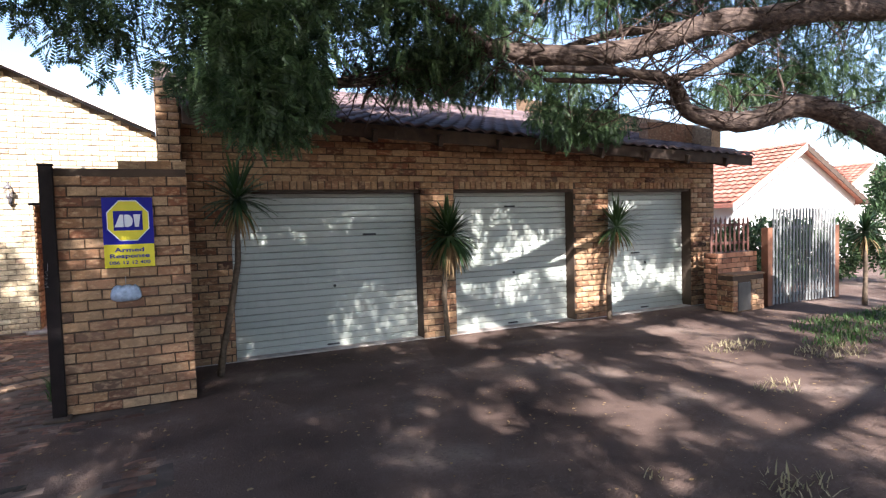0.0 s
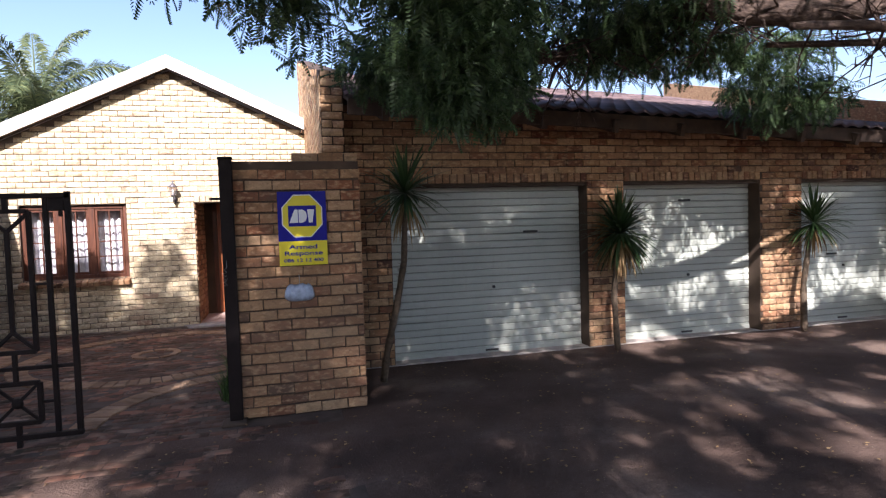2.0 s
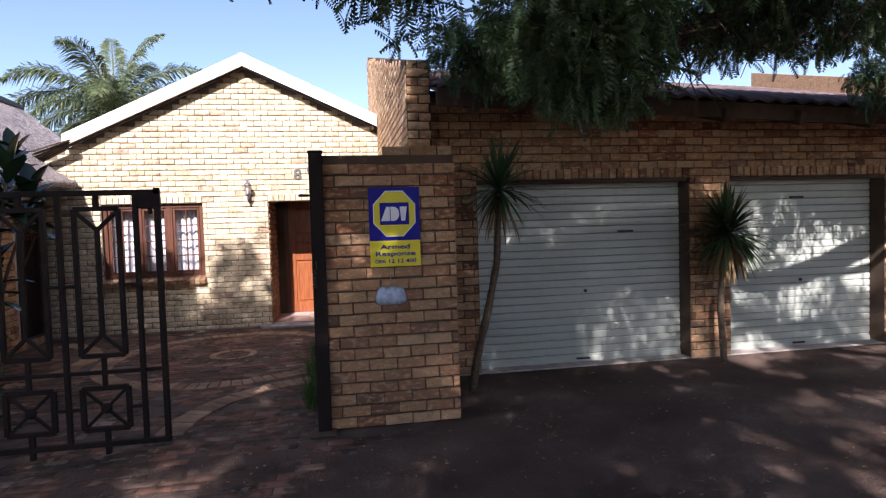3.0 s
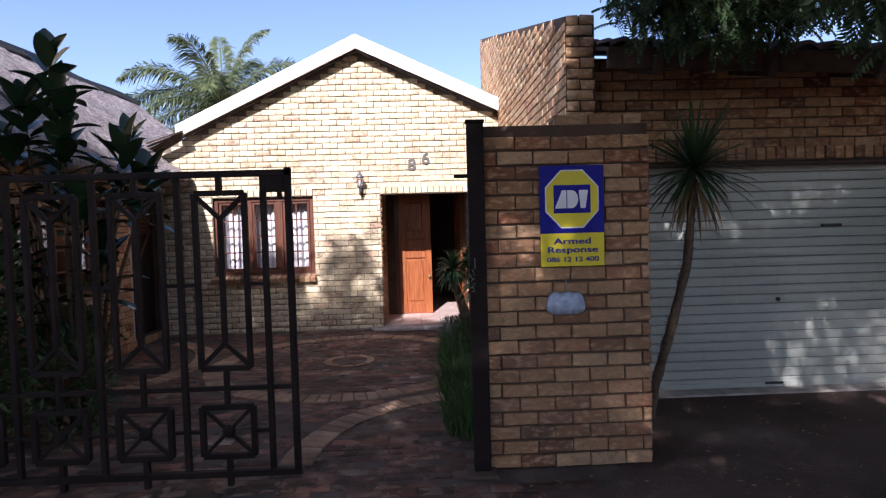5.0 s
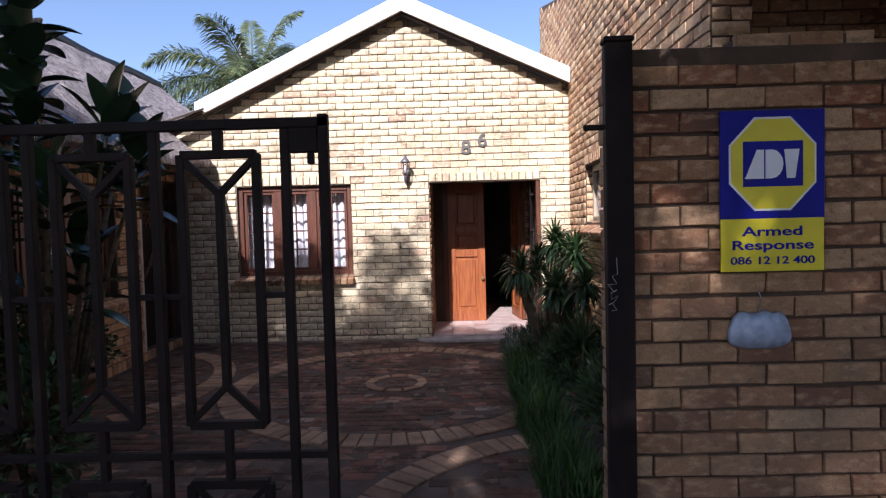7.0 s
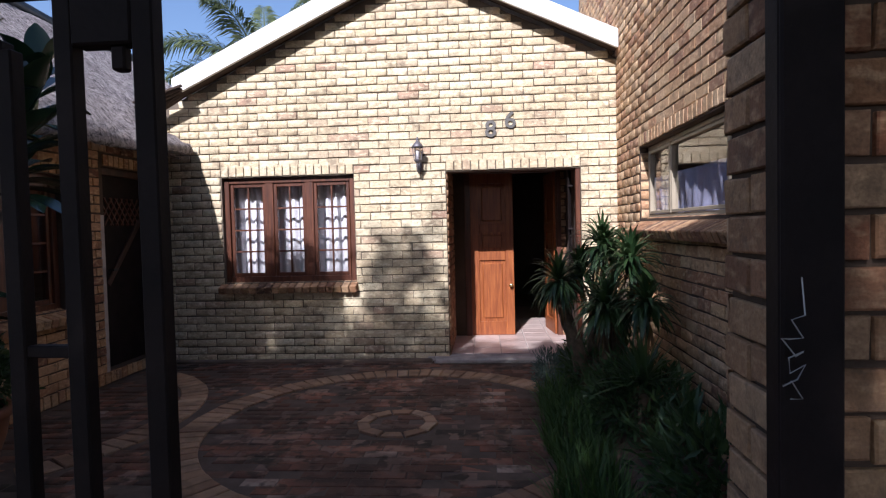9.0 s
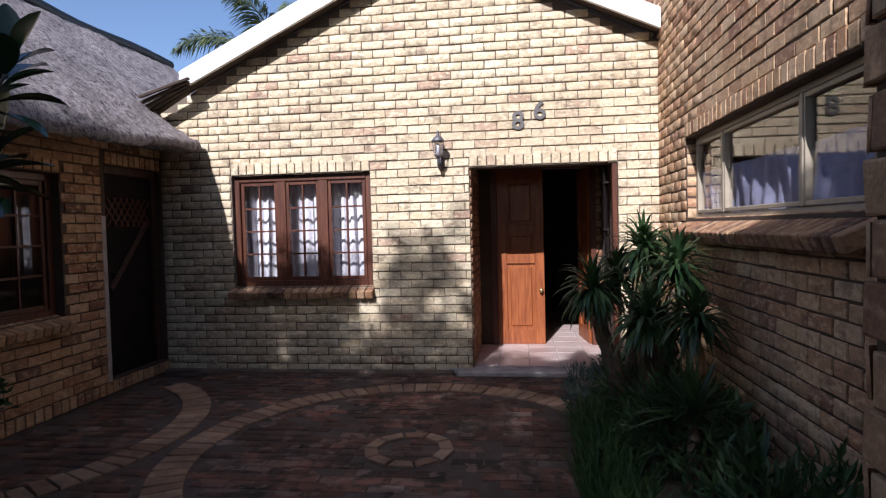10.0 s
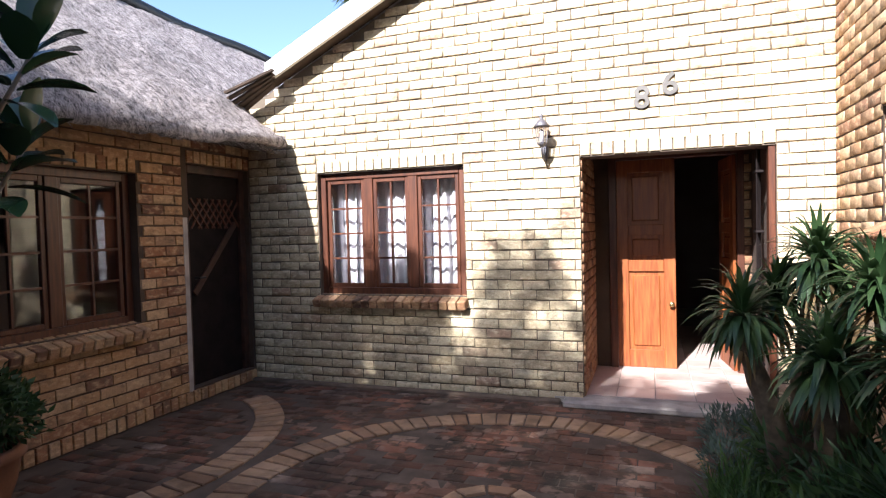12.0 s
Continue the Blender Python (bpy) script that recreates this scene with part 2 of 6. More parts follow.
def bark_material():
    k = Nodes("rough_bark", 0.92, 0, 0.2)
    g = k.noise(9, 8, stretch=(1, 3, 3))
    c = k.ramp(g, [(0.3, (0.03, 0.021, 0.018)), (0.55, (0.085, 0.06, 0.048)), (0.75, (0.18, 0.135, 0.105))])
    k.colour(c)
    k.bump(g, 0.9, 0.03)
    return k.m


BARK = bark_material()
TRUNK_YUCCA = plain("yucca_trunk", (0.12, 0.085, 0.055), 0.9, vary=0.5, scale=25, bump=1.0, fine=40)


def glass_material():
    k = Nodes("window_glass", 0.03, 0, 0.5)
    clear = k.n("ShaderNodeBsdfTransparent")
    gloss = k.n("ShaderNodeBsdfGlossy")
    gloss.inputs["Roughness"].default_value = 0.02
    face = k.n("ShaderNodeLayerWeight", Blend=0.5)
    mx = k.n("ShaderNodeMixShader")
    k.link(k.maths("ADD", k.maths("MULTIPLY", k.maths("POWER", face.outputs["Facing"], 4.0), 0.75), 0.05), mx.inputs[0])
    k.link(clear.outputs[0], mx.inputs[1])
    k.link(gloss.outputs[0], mx.inputs[2])
    k.link(mx.outputs[0], k.t.nodes["Material Output"].inputs[0])
    return k.m


GLASS = glass_material()


# ---- building helpers ----
def box(bm, x0, x1, y0, y1, z0, z1, turn=None):
    vs = [bm.verts.new((x, y, z)) for x in (x0, x1) for y in (y0, y1) for z in (z0, z1)]
    for f in ((0, 1, 3, 2), (4, 6, 7, 5), (0, 4, 5, 1), (2, 3, 7, 6), (0, 2, 6, 4), (1, 5, 7, 3)):
        bm.faces.new([vs[i] for i in f])
    if turn is not None:
        bmesh.ops.transform(bm, matrix=turn, verts=vs)
    return vs


def soft_box(bm, x0, x1, y0, y1, z0, z1, r=0.004, turn=None):
    tmp = bmesh.new()
    box(tmp, x0, x1, y0, y1, z0, z1)
    bmesh.ops.bevel(tmp, geom=tmp.edges[:], offset=r, segments=1, affect="EDGES")
    if turn is not None:
        bmesh.ops.transform(tmp, matrix=turn, verts=tmp.verts)
    me = bpy.data.meshes.new("tmp")
    tmp.to_mesh(me)
    tmp.free()
    bm.from_mesh(me)
    bpy.data.meshes.remove(me)


def tube(bm, points, radii, sides=8):
    """A round limb along points, tapering through radii."""
    rings, count = [], len(points)
    for i, p in enumerate(points):
        p = Vector(p)
        a = Vector(points[max(0, i - 1)])
        b = Vector(points[min(count - 1, i + 1)])
        way = (b - a).normalized()
        side = way.cross(Vector((0, 0, 1)) if abs(way.z) < 0.95 else Vector((1, 0, 0))).normalized()
        up = side.cross(way)
        r = radii[i] if isinstance(radii, (list, tuple)) else radii
        rings.append([bm.verts.new(p + r * (math.cos(math.tau * s / sides) * side + math.sin(math.tau * s / sides) * up)) for s in range(sides)])
    for a, b in zip(rings, rings[1:]):
        for s in range(sides):
            bm.faces.new((a[s], a[(s + 1) % sides], b[(s + 1) % sides], b[s]))
    bm.faces.new(rings[0][::-1])
    bm.faces.new(rings[-1])


def lathe(bm, profile, sides=20, at=(0, 0, 0)):
    """A round body from (radius, height) pairs."""
    rings = [[bm.verts.new((at[0] + r * math.cos(math.tau * s / sides), at[1] + r * math.sin(math.tau * s / sides), at[2] + z)) for s in range(sides)] for r, z in profile]
    for a, b in zip(rings, rings[1:]):
        for s in range(sides):
            bm.faces.new((a[s], a[(s + 1) % sides], b[(s + 1) % sides], b[s]))
    bm.faces.new(rings[0][::-1])
    bm.faces.new(rings[-1])


def part(name, bm, material, parent=None, label="", smooth=False):
    me = bpy.data.meshes.new(name)
    bmesh.ops.recalc_face_normals(bm, faces=bm.faces[:])
    bm.to_mesh(me)
    bm.free()
    me.materials.append(material)
    if smooth:
        me.shade_smooth()
    ob = new(name, me)
    if parent is not None:
        ob.parent = parent
    if label:
        ob["label"] = label
    return ob


def box_part(name, dims, material, parent=None, label="", r=0.004):
    bm = bmesh.new()
    soft_box(bm, *dims, r=r)
    return part(name, bm, material, parent, label)


def raw_part(name, verts, faces, material, parent=None, label="", smooth=False):
    """A mesh from numpy rows of corners and faces of one size."""
    me = bpy.data.meshes.new(name)
    me.vertices.add(len(verts))
    me.vertices.foreach_set("co", np.asarray(verts, dtype=np.float32).ravel())
    faces = np.asarray(faces, dtype=np.int32)
    n, k = faces.shape
    me.loops.add(n * k)
    me.loops.foreach_set("vertex_index", faces.ravel())
    me.polygons.add(n)
    me.polygons.foreach_set("loop_start", np.arange(0, n * k, k, dtype=np.int32))
    me.update(calc_edges=True)
    me.materials.append(material)
    if smooth:
        me.shade_smooth()
    ob = new(name, me)
    if parent is not None:
        ob.parent = parent
    if label:
        ob["label"] = label
    return ob


def thing(name, label="", category="", group="", kind="", at=(0, 0, 0)):
    ob = new(name)
    ob.location = at
    ob.empty_display_size = 0.1
    return tagged(ob, label, category, group, kind)


def structure(ob, label, category):
    return tagged(ob, label, category, "", "structure")


def slab_with_holes(bm, u0, u1, z_top, holes, put, depth):
    """A wall in the plane (u, z), cut into upright strips; z_top(u) is its top edge, put(u, v, z) its place. Holes are (u0, u1, z0, z1)."""
    cuts = sorted({u0, u1, *[h[0] for h in holes], *[h[1] for h in holes]} | {u for u in z_top_breaks(z_top) if u0 < u < u1})
    for a, b in zip(cuts, cuts[1:]):
        mid = (a + b) / 2
        spans, low = [], 0.0
        for h in sorted([h for h in holes if h[0] <= mid <= h[1]], key=lambda h: h[2]):
            if h[2] > low + 1e-4:
                spans.append((low, h[2], False))
            low = h[3]
        spans.append((low, None, True))
        for lo, hi, topmost in spans:
            za, zb = (z_top["at"](a), z_top["at"](b)) if topmost else (hi, hi)
            vs = [bm.verts.new(put(u, v, z)) for v in (0, depth) for u, z in ((a, lo), (b, lo), (b, zb), (a, za))]
            for f in ((0, 1, 2, 3), (4, 7, 6, 5), (0, 4, 5, 1), (1, 5, 6, 2), (2, 6, 7, 3), (3, 7, 4, 0)):
                bm.faces.new([vs[i] for i in f])


def z_top_breaks(z_top):
    return z_top["breaks"]


def flat_top(z):
    return {"at": lambda u: z, "breaks": ()}


def brick_mesh(length, height, proud, lean=0.0, rnd=None):
    """One brick with worn arrises, lying in (u, depth, z), its face towards -v."""
    c = 0.004
    l, h = length / 2, height / 2
    vs = [(-l, 0.0, -h), (l, 0.0, -h), (l, 0.0, h), (-l, 0.0, h),
          (-l, -proud + c, -h), (l, -proud + c, -h), (l, -proud + c, h), (-l, -proud + c, h),
          (-l + c, -proud, -h + c), (l - c, -proud - lean, -h + c), (l - c, -proud, h - c), (-l + c, -proud + lean, h - c)]
    fs = [(8, 9, 10, 11)] + [(4 + i, 4 + (i + 1) % 4, 8 + (i + 1) % 4, 8 + i) for i in range(4)] + [(i, (i + 1) % 4, 4 + (i + 1) % 4, 4 + i) for i in range(4)]
    vs = np.array(vs)
    if rnd is not None:
        for i in range(4):
            du, dz = rnd.uniform(-0.0035, 0.0035), rnd.uniform(-0.003, 0.003)
            for k in (i, 4 + i, 8 + i):
                vs[k] += (du, 0.0, dz)
            vs[8 + i] += (rnd.uniform(-0.002, 0.002), rnd.uniform(-0.0005, 0.0012), rnd.uniform(-0.002, 0.002))
    return vs, np.array(fs)


def lay_bricks(parent, material, put, turn, u0, u1, z0, z_top, holes=(), course=0.0834, pitch=0.217, joint=0.012, proud=0.015, near=None, seed=1, single=True):
    """Stretcher courses over a wall face. put(u, z) gives the place of a brick's middle on the face, turn the angle of the wall. Bricks for which
    near(u, z) holds are objects of their own (at most 300), the rest is one part."""
    rnd = random.Random(seed)
    rest_v, rest_f, count, singles = [], [], 0, 0
    shared = {}
    rot = Matrix.Rotation(turn, 4, "Z")
    rot_np = np.array(rot.to_3x3())
    row = 0
    z = z0
    top_max = max(z_top["at"](u) for u in (u0, u1, *[b for b in z_top["breaks"]]))
    while z + course * 0.6 < top_max:
        zc = z + course / 2
        start = u0 - (pitch / 2 if row % 2 else 0)
        u = start
        while u < u1 - 0.02:
            a, b = max(u, u0), min(u + pitch, u1)
            u += pitch
            for h in holes:
                if h[2] < zc < h[3]:
                    if h[0] <= a and b <= h[1]:
                        a = b
                    elif a < h[0] < b and b <= h[1]:
                        b = h[0]
                    elif h[0] <= a < h[1] < b:
                        a = h[1]
            length = b - a - joint
            if length < 0.03 or zc + course * 0.35 > min(z_top["at"](a), z_top["at"](b)):
                continue
            mid = (a + b) / 2
            jit = rnd.uniform(-0.0025, 0.0025)
            if single and near is not None and singles < 300 and near(mid, zc):
                key = (round(length, 2), rnd.randrange(8))
                if key not in shared:
                    vs, fs = brick_mesh(key[0], course - joint, proud, (0.0, 0.001, -0.001)[key[1] % 3], rnd)
                    me = bpy.data.meshes.new("brick")
                    me.from_pydata(vs.tolist(), [], fs.tolist())
                    me.materials.append(material)
                    shared[key] = me
                ob = new("brick", shared[key])
                ob.matrix_world = Matrix.Translation(Vector(put(mid, zc + jit))) @ rot @ Matrix.Rotation(rnd.uniform(-0.006, 0.006), 4, "Y")
                ob.parent = parent
                singles += 1
            else:
                vs, fs = brick_mesh(length, course - joint, proud + jit, rnd.uniform(-0.0015, 0.0015), rnd)
                rest_v.append(vs @ rot_np.T + np.array(put(mid, zc + jit)))
                rest_f.append(fs + 12 * count)
                count += 1
        z += course
        row += 1
    if count:
        ob = raw_part("brickwork", np.concatenate(rest_v), np.concatenate(rest_f), material, parent)
        ob["kind"] = "stuff"


def soldier_row(parent, material, put, turn, u0, u1, z0, z1, proud=0.015, pitch=0.085, joint=0.012, seed=3):
    """Upright bricks side by side over an opening."""
    rnd = random.Random(seed)
    rot = Matrix.Rotation(turn, 4, "Z")
    n = max(1, round((u1 - u0) / pitch))
    w = (u1 - u0) / n
    vs, fs = brick_mesh(w - joint, z1 - z0 - joint, proud)
    me = bpy.data.meshes.new("soldier_brick")
    me.from_pydata(vs.tolist(), [], fs.tolist())
    me.materials.append(material)
    for i in range(n):
        ob = new("brick", me)
        ob.matrix_world = Matrix.Translation(Vector(put(u0 + (i + 0.5) * w, (z0 + z1) / 2 + rnd.uniform(-0.003, 0.003)))) @ rot
        ob.parent = parent


def sill_row(parent, material, put3, turn, u0, u1, z, reach, drop=0.075, pitch=0.083, tilt=0.3):
    """Bricks on edge, sloping outwards under a window. put3(u, v, z): v is the way out of the wall."""
    rot = Matrix.Rotation(turn, 4, "Z")
    n = max(1, round((u1 - u0) / pitch))
    w = (u1 - u0) / n
    bm = bmesh.new()
    soft_box(bm, -w / 2 + 0.005, w / 2 - 0.005, -reach, 0.05, -drop, 0.0, r=0.006, turn=Matrix.Rotation(tilt, 4, "X"))
    me = bpy.data.meshes.new("sill_brick")
    bm.to_mesh(me)
    bm.free()
    me.materials.append(material)
    for i in range(n):
        ob = new("brick", me)
        ob.matrix_world = Matrix.Translation(Vector(put3(u0 + (i + 0.5) * w, 0, z))) @ rot
        ob.parent = parent


# ---- ground ----
def ground_sheet():
    bm = bmesh.new()
    bmesh.ops.create_grid(bm, x_segments=2, y_segments=2, size=400)
    ob = part("ground", bm, EARTH)
    ob.location.z = -0.012
    return structure(ob, "bare brown earth drive strewn with dry leaves", "ground")


ground_sheet()


def earth_mounds():
    """The trodden drive, a gently uneven skin over the ground."""
    n, m = 90, 60
    xs, ys = np.linspace(-9, 16, n), np.linspace(-9, 5.5, m)
    vs = [(x, y, -0.004 + 0.02 * noise.noise((x * 0.8, y * 0.8, 0)) * min(1, max(0, (5.5 - y)))) for y in ys for x in xs]
    fs = [(j * n + i, j * n + i + 1, (j + 1) * n + i + 1, (j + 1) * n + i) for j in range(m - 1) for i in range(n - 1)]
    ob = raw_part("drive", vs, fs, EARTH, smooth=True)
    return structure(ob, "uneven trodden earth drive in front of the garages", "drive")


earth_mounds()

# Added out of view: blocks low sky and ground bounce towards the garages.
structure(box_part("wall_street", (-26, 26, -8.4, -8.15, -0.02, 2.9), PLINTH), "unseen plain wall added behind the camera to block low sky light", "wall")

# ---- the house front with the entrance ----
G = 10.85
APEX_X, PITCH = -2.04, 0.472


def gable_z(u):
    return 4.05 - PITCH * abs(u - APEX_X)


gable_top = {"at": gable_z, "breaks": (APEX_X,)}
DOOR_HOLE = (-1.765, -0.375, 0.0, 1.99)
WIN_HOLE = (-4.19, -2.745, 0.86, 1.99)
bm = bmesh.new()
slab_with_holes(bm, -5.2, 0.0, gable_top, [DOOR_HOLE, WIN_HOLE], lambda u, v, z: (u, G + v, z), 0.23)
wall_gable = structure(part("wall_gable", bm, MORTAR_PALE), "sunlit cream face-brick gable wall of the house", "wall")
put_gable = lambda u, z: (u, G, z)
keep_gable = [(*DOOR_HOLE[:3], DOOR_HOLE[3] + 0.13), (*WIN_HOLE[:3], WIN_HOLE[3] + 0.13)]


def window_cottage(name, label, material, u0, u1, z0, z1, put, turn, lights=3, cols=2, rows=4, frame_w=0.06, glass_back=0.0):
    """A wooden casement window: outer frame, mullions, glazing bars and panes. Built in its own plane, face towards -y, then turned."""
    win = thing(name, label, "window", "", "structure", at=put)
    win.rotation_euler.z = turn
    w, h = u1 - u0, z1 - z0
    bm = bmesh.new()
    soft_box(bm, 0, frame_w, -0.03, 0.05, 0, h)
    soft_box(bm, w - frame_w, w, -0.03, 0.05, 0, h)
    soft_box(bm, frame_w, w - frame_w, -0.03, 0.05, h - frame_w, h)
    soft_box(bm, frame_w, w - frame_w, -0.035, 0.05, 0, frame_w)
    frame_ob = part("window_frame", bm, material, win)
    inner = (w - 2 * frame_w) / lights
    for i in range(1, lights):
        x = frame_w + i * inner
        box_part("mullion", (x - 0.045, x + 0.045, -0.027, 0.045, frame_w, h - frame_w), material, win)
    pad = 0.045
    for i in range(lights):
        a = frame_w + i * inner + (pad if i else 0.008)
        b = frame_w + (i + 1) * inner - (pad if i < lights - 1 else 0.008)
        sash = bmesh.new()
        soft_box(sash, a, a + 0.035, -0.012, 0.025, frame_w, h - frame_w)
        soft_box(sash, b - 0.035, b, -0.012, 0.025, frame_w, h - frame_w)
        soft_box(sash, a + 0.035, b - 0.035, -0.012, 0.025, frame_w, frame_w + 0.04)
        soft_box(sash, a + 0.035, b - 0.035, -0.012, 0.025, h - frame_w - 0.04, h - frame_w)
        sash_ob = part("sash", sash, material, win)
        ca, cb, za, zb = a + 0.035, b - 0.035, frame_w + 0.04, h - frame_w - 0.04
        for c in range(1, cols):
            x = ca + (cb - ca) * c / cols
            box_part("glazing_bar", (x - 0.009, x + 0.009, -0.008, 0.02, za, zb), material, sash_ob, r=0.002)
        for r in range(1, rows):
            z = za + (zb - za) * r / rows
            box_part("glazing_bar", (ca, cb, -0.007, 0.019, z - 0.009, z + 0.009), material, sash_ob, r=0.002)
        for c in range(cols):
            for r in range(rows):
                x0, x1 = ca + (cb - ca) * c / cols, ca + (cb - ca) * (c + 1) / cols
                y0, y1 = za + (zb - za) * r / rows, za + (zb - za) * (r + 1) / rows
                bm = bmesh.new()
                box(bm, x0 + 0.004, x1 - 0.004, 0.004, 0.008, y0 + 0.004, y1 - 0.004)
                p = part("pane", bm, GLASS, sash_ob)
                p.visible_shadow = False
    return win


def curtain(name, label, material, w, h, at, turn, folds=9, depth=0.03):
    n, m = folds * 8, 10
    vs, fs = [], []
    for j in range(m + 1):
        for i in range(n + 1):
            s = i / n
            vs.append((s * w, depth * math.sin(s * folds * math.tau + 0.6 * math.sin(9 * s)) + 0.012 * math.sin(23 * s + j * 0.4), h * j / m))
    for j in range(m):
        for i in range(n):
            a = j * (n + 1) + i
            fs.append((a, a + 1, a + n + 2, a + n + 1))
    ob = raw_part(name, vs, fs, material, smooth=True)
    ob.location, ob.rotation_euler.z = at, turn
    return tagged(ob, label, "curtain")


window_cottage("window_1", "brown wooden cottage-pane window with net curtains behind", WINDOW_WOOD, *WIN_HOLE, (WIN_HOLE[0], G + 0.075, WIN_HOLE[2]), 0)
curtain("net_curtain", "white gathered net curtain behind the cottage panes", CURTAIN, 1.4, 1.15, (WIN_HOLE[0] + 0.02, G + 0.24, WIN_HOLE[2] - 0.02), 0, 14, 0.022)

# roof of the gable: white barge boards, soffit, tiled slopes
for side, x_end in ((-1, -4.6), (1, -0.02)):
    a, b = APEX_X, x_end
    za, zb = 4.255, 4.255 - (0.48 if side < 0 else 0.462) * abs(x_end - APEX_X)
    bm = bmesh.new()
    vs = [bm.verts.new((x, y, z)) for y in (10.66, 10.7) for x, z in ((a, za), (b, zb), (b, zb - 0.18), (a, za - 0.195))]
    for f in ((0, 1, 2, 3), (4, 7, 6, 5), (0, 4, 5, 1), (1, 5, 6, 2), (2, 6, 7, 3), (3, 7, 4, 0)):
        bm.faces.new([vs[i] for i in f])
    structure(part("barge_board", bm, WHITE_PAINT), "white painted barge board along the gable edge", "barge board")
    bm = bmesh.new()
    vs = [bm.verts.new((x, y, z)) for y in (10.702, 17.0) for x, z in ((a, za - 0.003), (b, zb - 0.003), (b, zb - 0.034), (a, za - 0.034))]
    for f in ((0, 1, 2, 3), (4, 7, 6, 5), (0, 4, 5, 1), (1, 5, 6, 2), (2, 6, 7, 3), (3, 7, 4, 0)):
        bm.faces.new([vs[i] for i in f])
    structure(part("house_roof", bm, WHITE_PAINT), "pale painted roof slope behind the gable", "roof")
    bm = bmesh.new()
    vs = [bm.verts.new((x, y, z)) for y in (10.7, 10.85) for x, z in ((a, za - 0.16), (b, zb - 0.16), (b, zb - 0.175), (a, za - 0.175))]
    for f in ((0, 1, 2, 3), (4, 7, 6, 5), (0, 4, 5, 1), (1, 5, 6, 2), (2, 6, 7, 3), (3, 7, 4, 0)):
        bm.faces.new([vs[i] for i in f])
    structure(part("soffit", bm, RAFTER), "dark timber soffit under the gable overhang", "soffit")

# porch recess behind the entrance opening, and a dim hall beyond
BACK = 11.95
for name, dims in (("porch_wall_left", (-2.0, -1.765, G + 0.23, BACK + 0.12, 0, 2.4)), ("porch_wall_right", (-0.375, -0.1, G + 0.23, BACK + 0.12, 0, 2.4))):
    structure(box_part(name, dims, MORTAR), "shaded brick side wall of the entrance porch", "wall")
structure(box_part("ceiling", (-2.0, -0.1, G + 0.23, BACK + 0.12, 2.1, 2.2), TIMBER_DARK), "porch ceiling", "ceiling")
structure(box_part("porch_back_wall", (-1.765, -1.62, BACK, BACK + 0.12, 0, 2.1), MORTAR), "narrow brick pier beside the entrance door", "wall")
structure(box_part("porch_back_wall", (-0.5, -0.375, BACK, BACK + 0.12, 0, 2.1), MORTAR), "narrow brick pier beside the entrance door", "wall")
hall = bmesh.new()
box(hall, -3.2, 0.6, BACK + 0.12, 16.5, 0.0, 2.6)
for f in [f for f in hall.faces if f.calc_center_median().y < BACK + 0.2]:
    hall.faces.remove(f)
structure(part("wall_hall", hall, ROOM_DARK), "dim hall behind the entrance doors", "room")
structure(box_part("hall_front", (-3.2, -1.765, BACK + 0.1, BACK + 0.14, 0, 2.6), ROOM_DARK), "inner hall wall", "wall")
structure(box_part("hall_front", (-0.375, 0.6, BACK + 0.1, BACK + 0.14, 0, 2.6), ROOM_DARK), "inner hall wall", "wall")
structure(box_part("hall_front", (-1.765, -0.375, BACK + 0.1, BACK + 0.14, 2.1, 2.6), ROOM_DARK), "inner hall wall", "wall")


def tiles_floor():
    ob = box_part("floor", (-2.0, -0.1, G - 0.02, 16.4, 0.0, 0.045), STONE)
    structure(ob, "pale tiled porch floor with a worn concrete lip", "floor")
    k = Nodes("porch_tile", 0.4)
    c = k.ramp(k.piece(), [(0, (0.46, 0.35, 0.31)), (1, (0.54, 0.43, 0.38))])
    k.colour(k.mix(k.span(k.noise(7, 4), 0.5, 0.75, 0, 0.4), c, (0.26, 0.17, 0.14)))
    bm0 = bmesh.new()
    soft_box(bm0, 0.004, 0.296, 0.004, 0.296, 0, 0.008, r=0.003)
    me = bpy.data.meshes.new("tile")
    bm0.to_mesh(me)
    bm0.free()
    me.materials.append(k.m)
    for i in range(5):
        for j in range(12):
            t = new("tile", me)
            t.location = (-1.76 + 0.3 * i - 0.06, G + 0.07 + 0.3 * j, 0.0455)
            if t.location.x + 0.3 < -0.2:
                t.parent = ob


tiles_floor()
bm = bmesh.new()
soft_box(bm, -1.92, -0.3, G - 0.16, G - 0.02, -0.01, 0.05, r=0.015)
structure(part("doorstep", bm, STONE), "rough whitish concrete doorstep edge", "step")


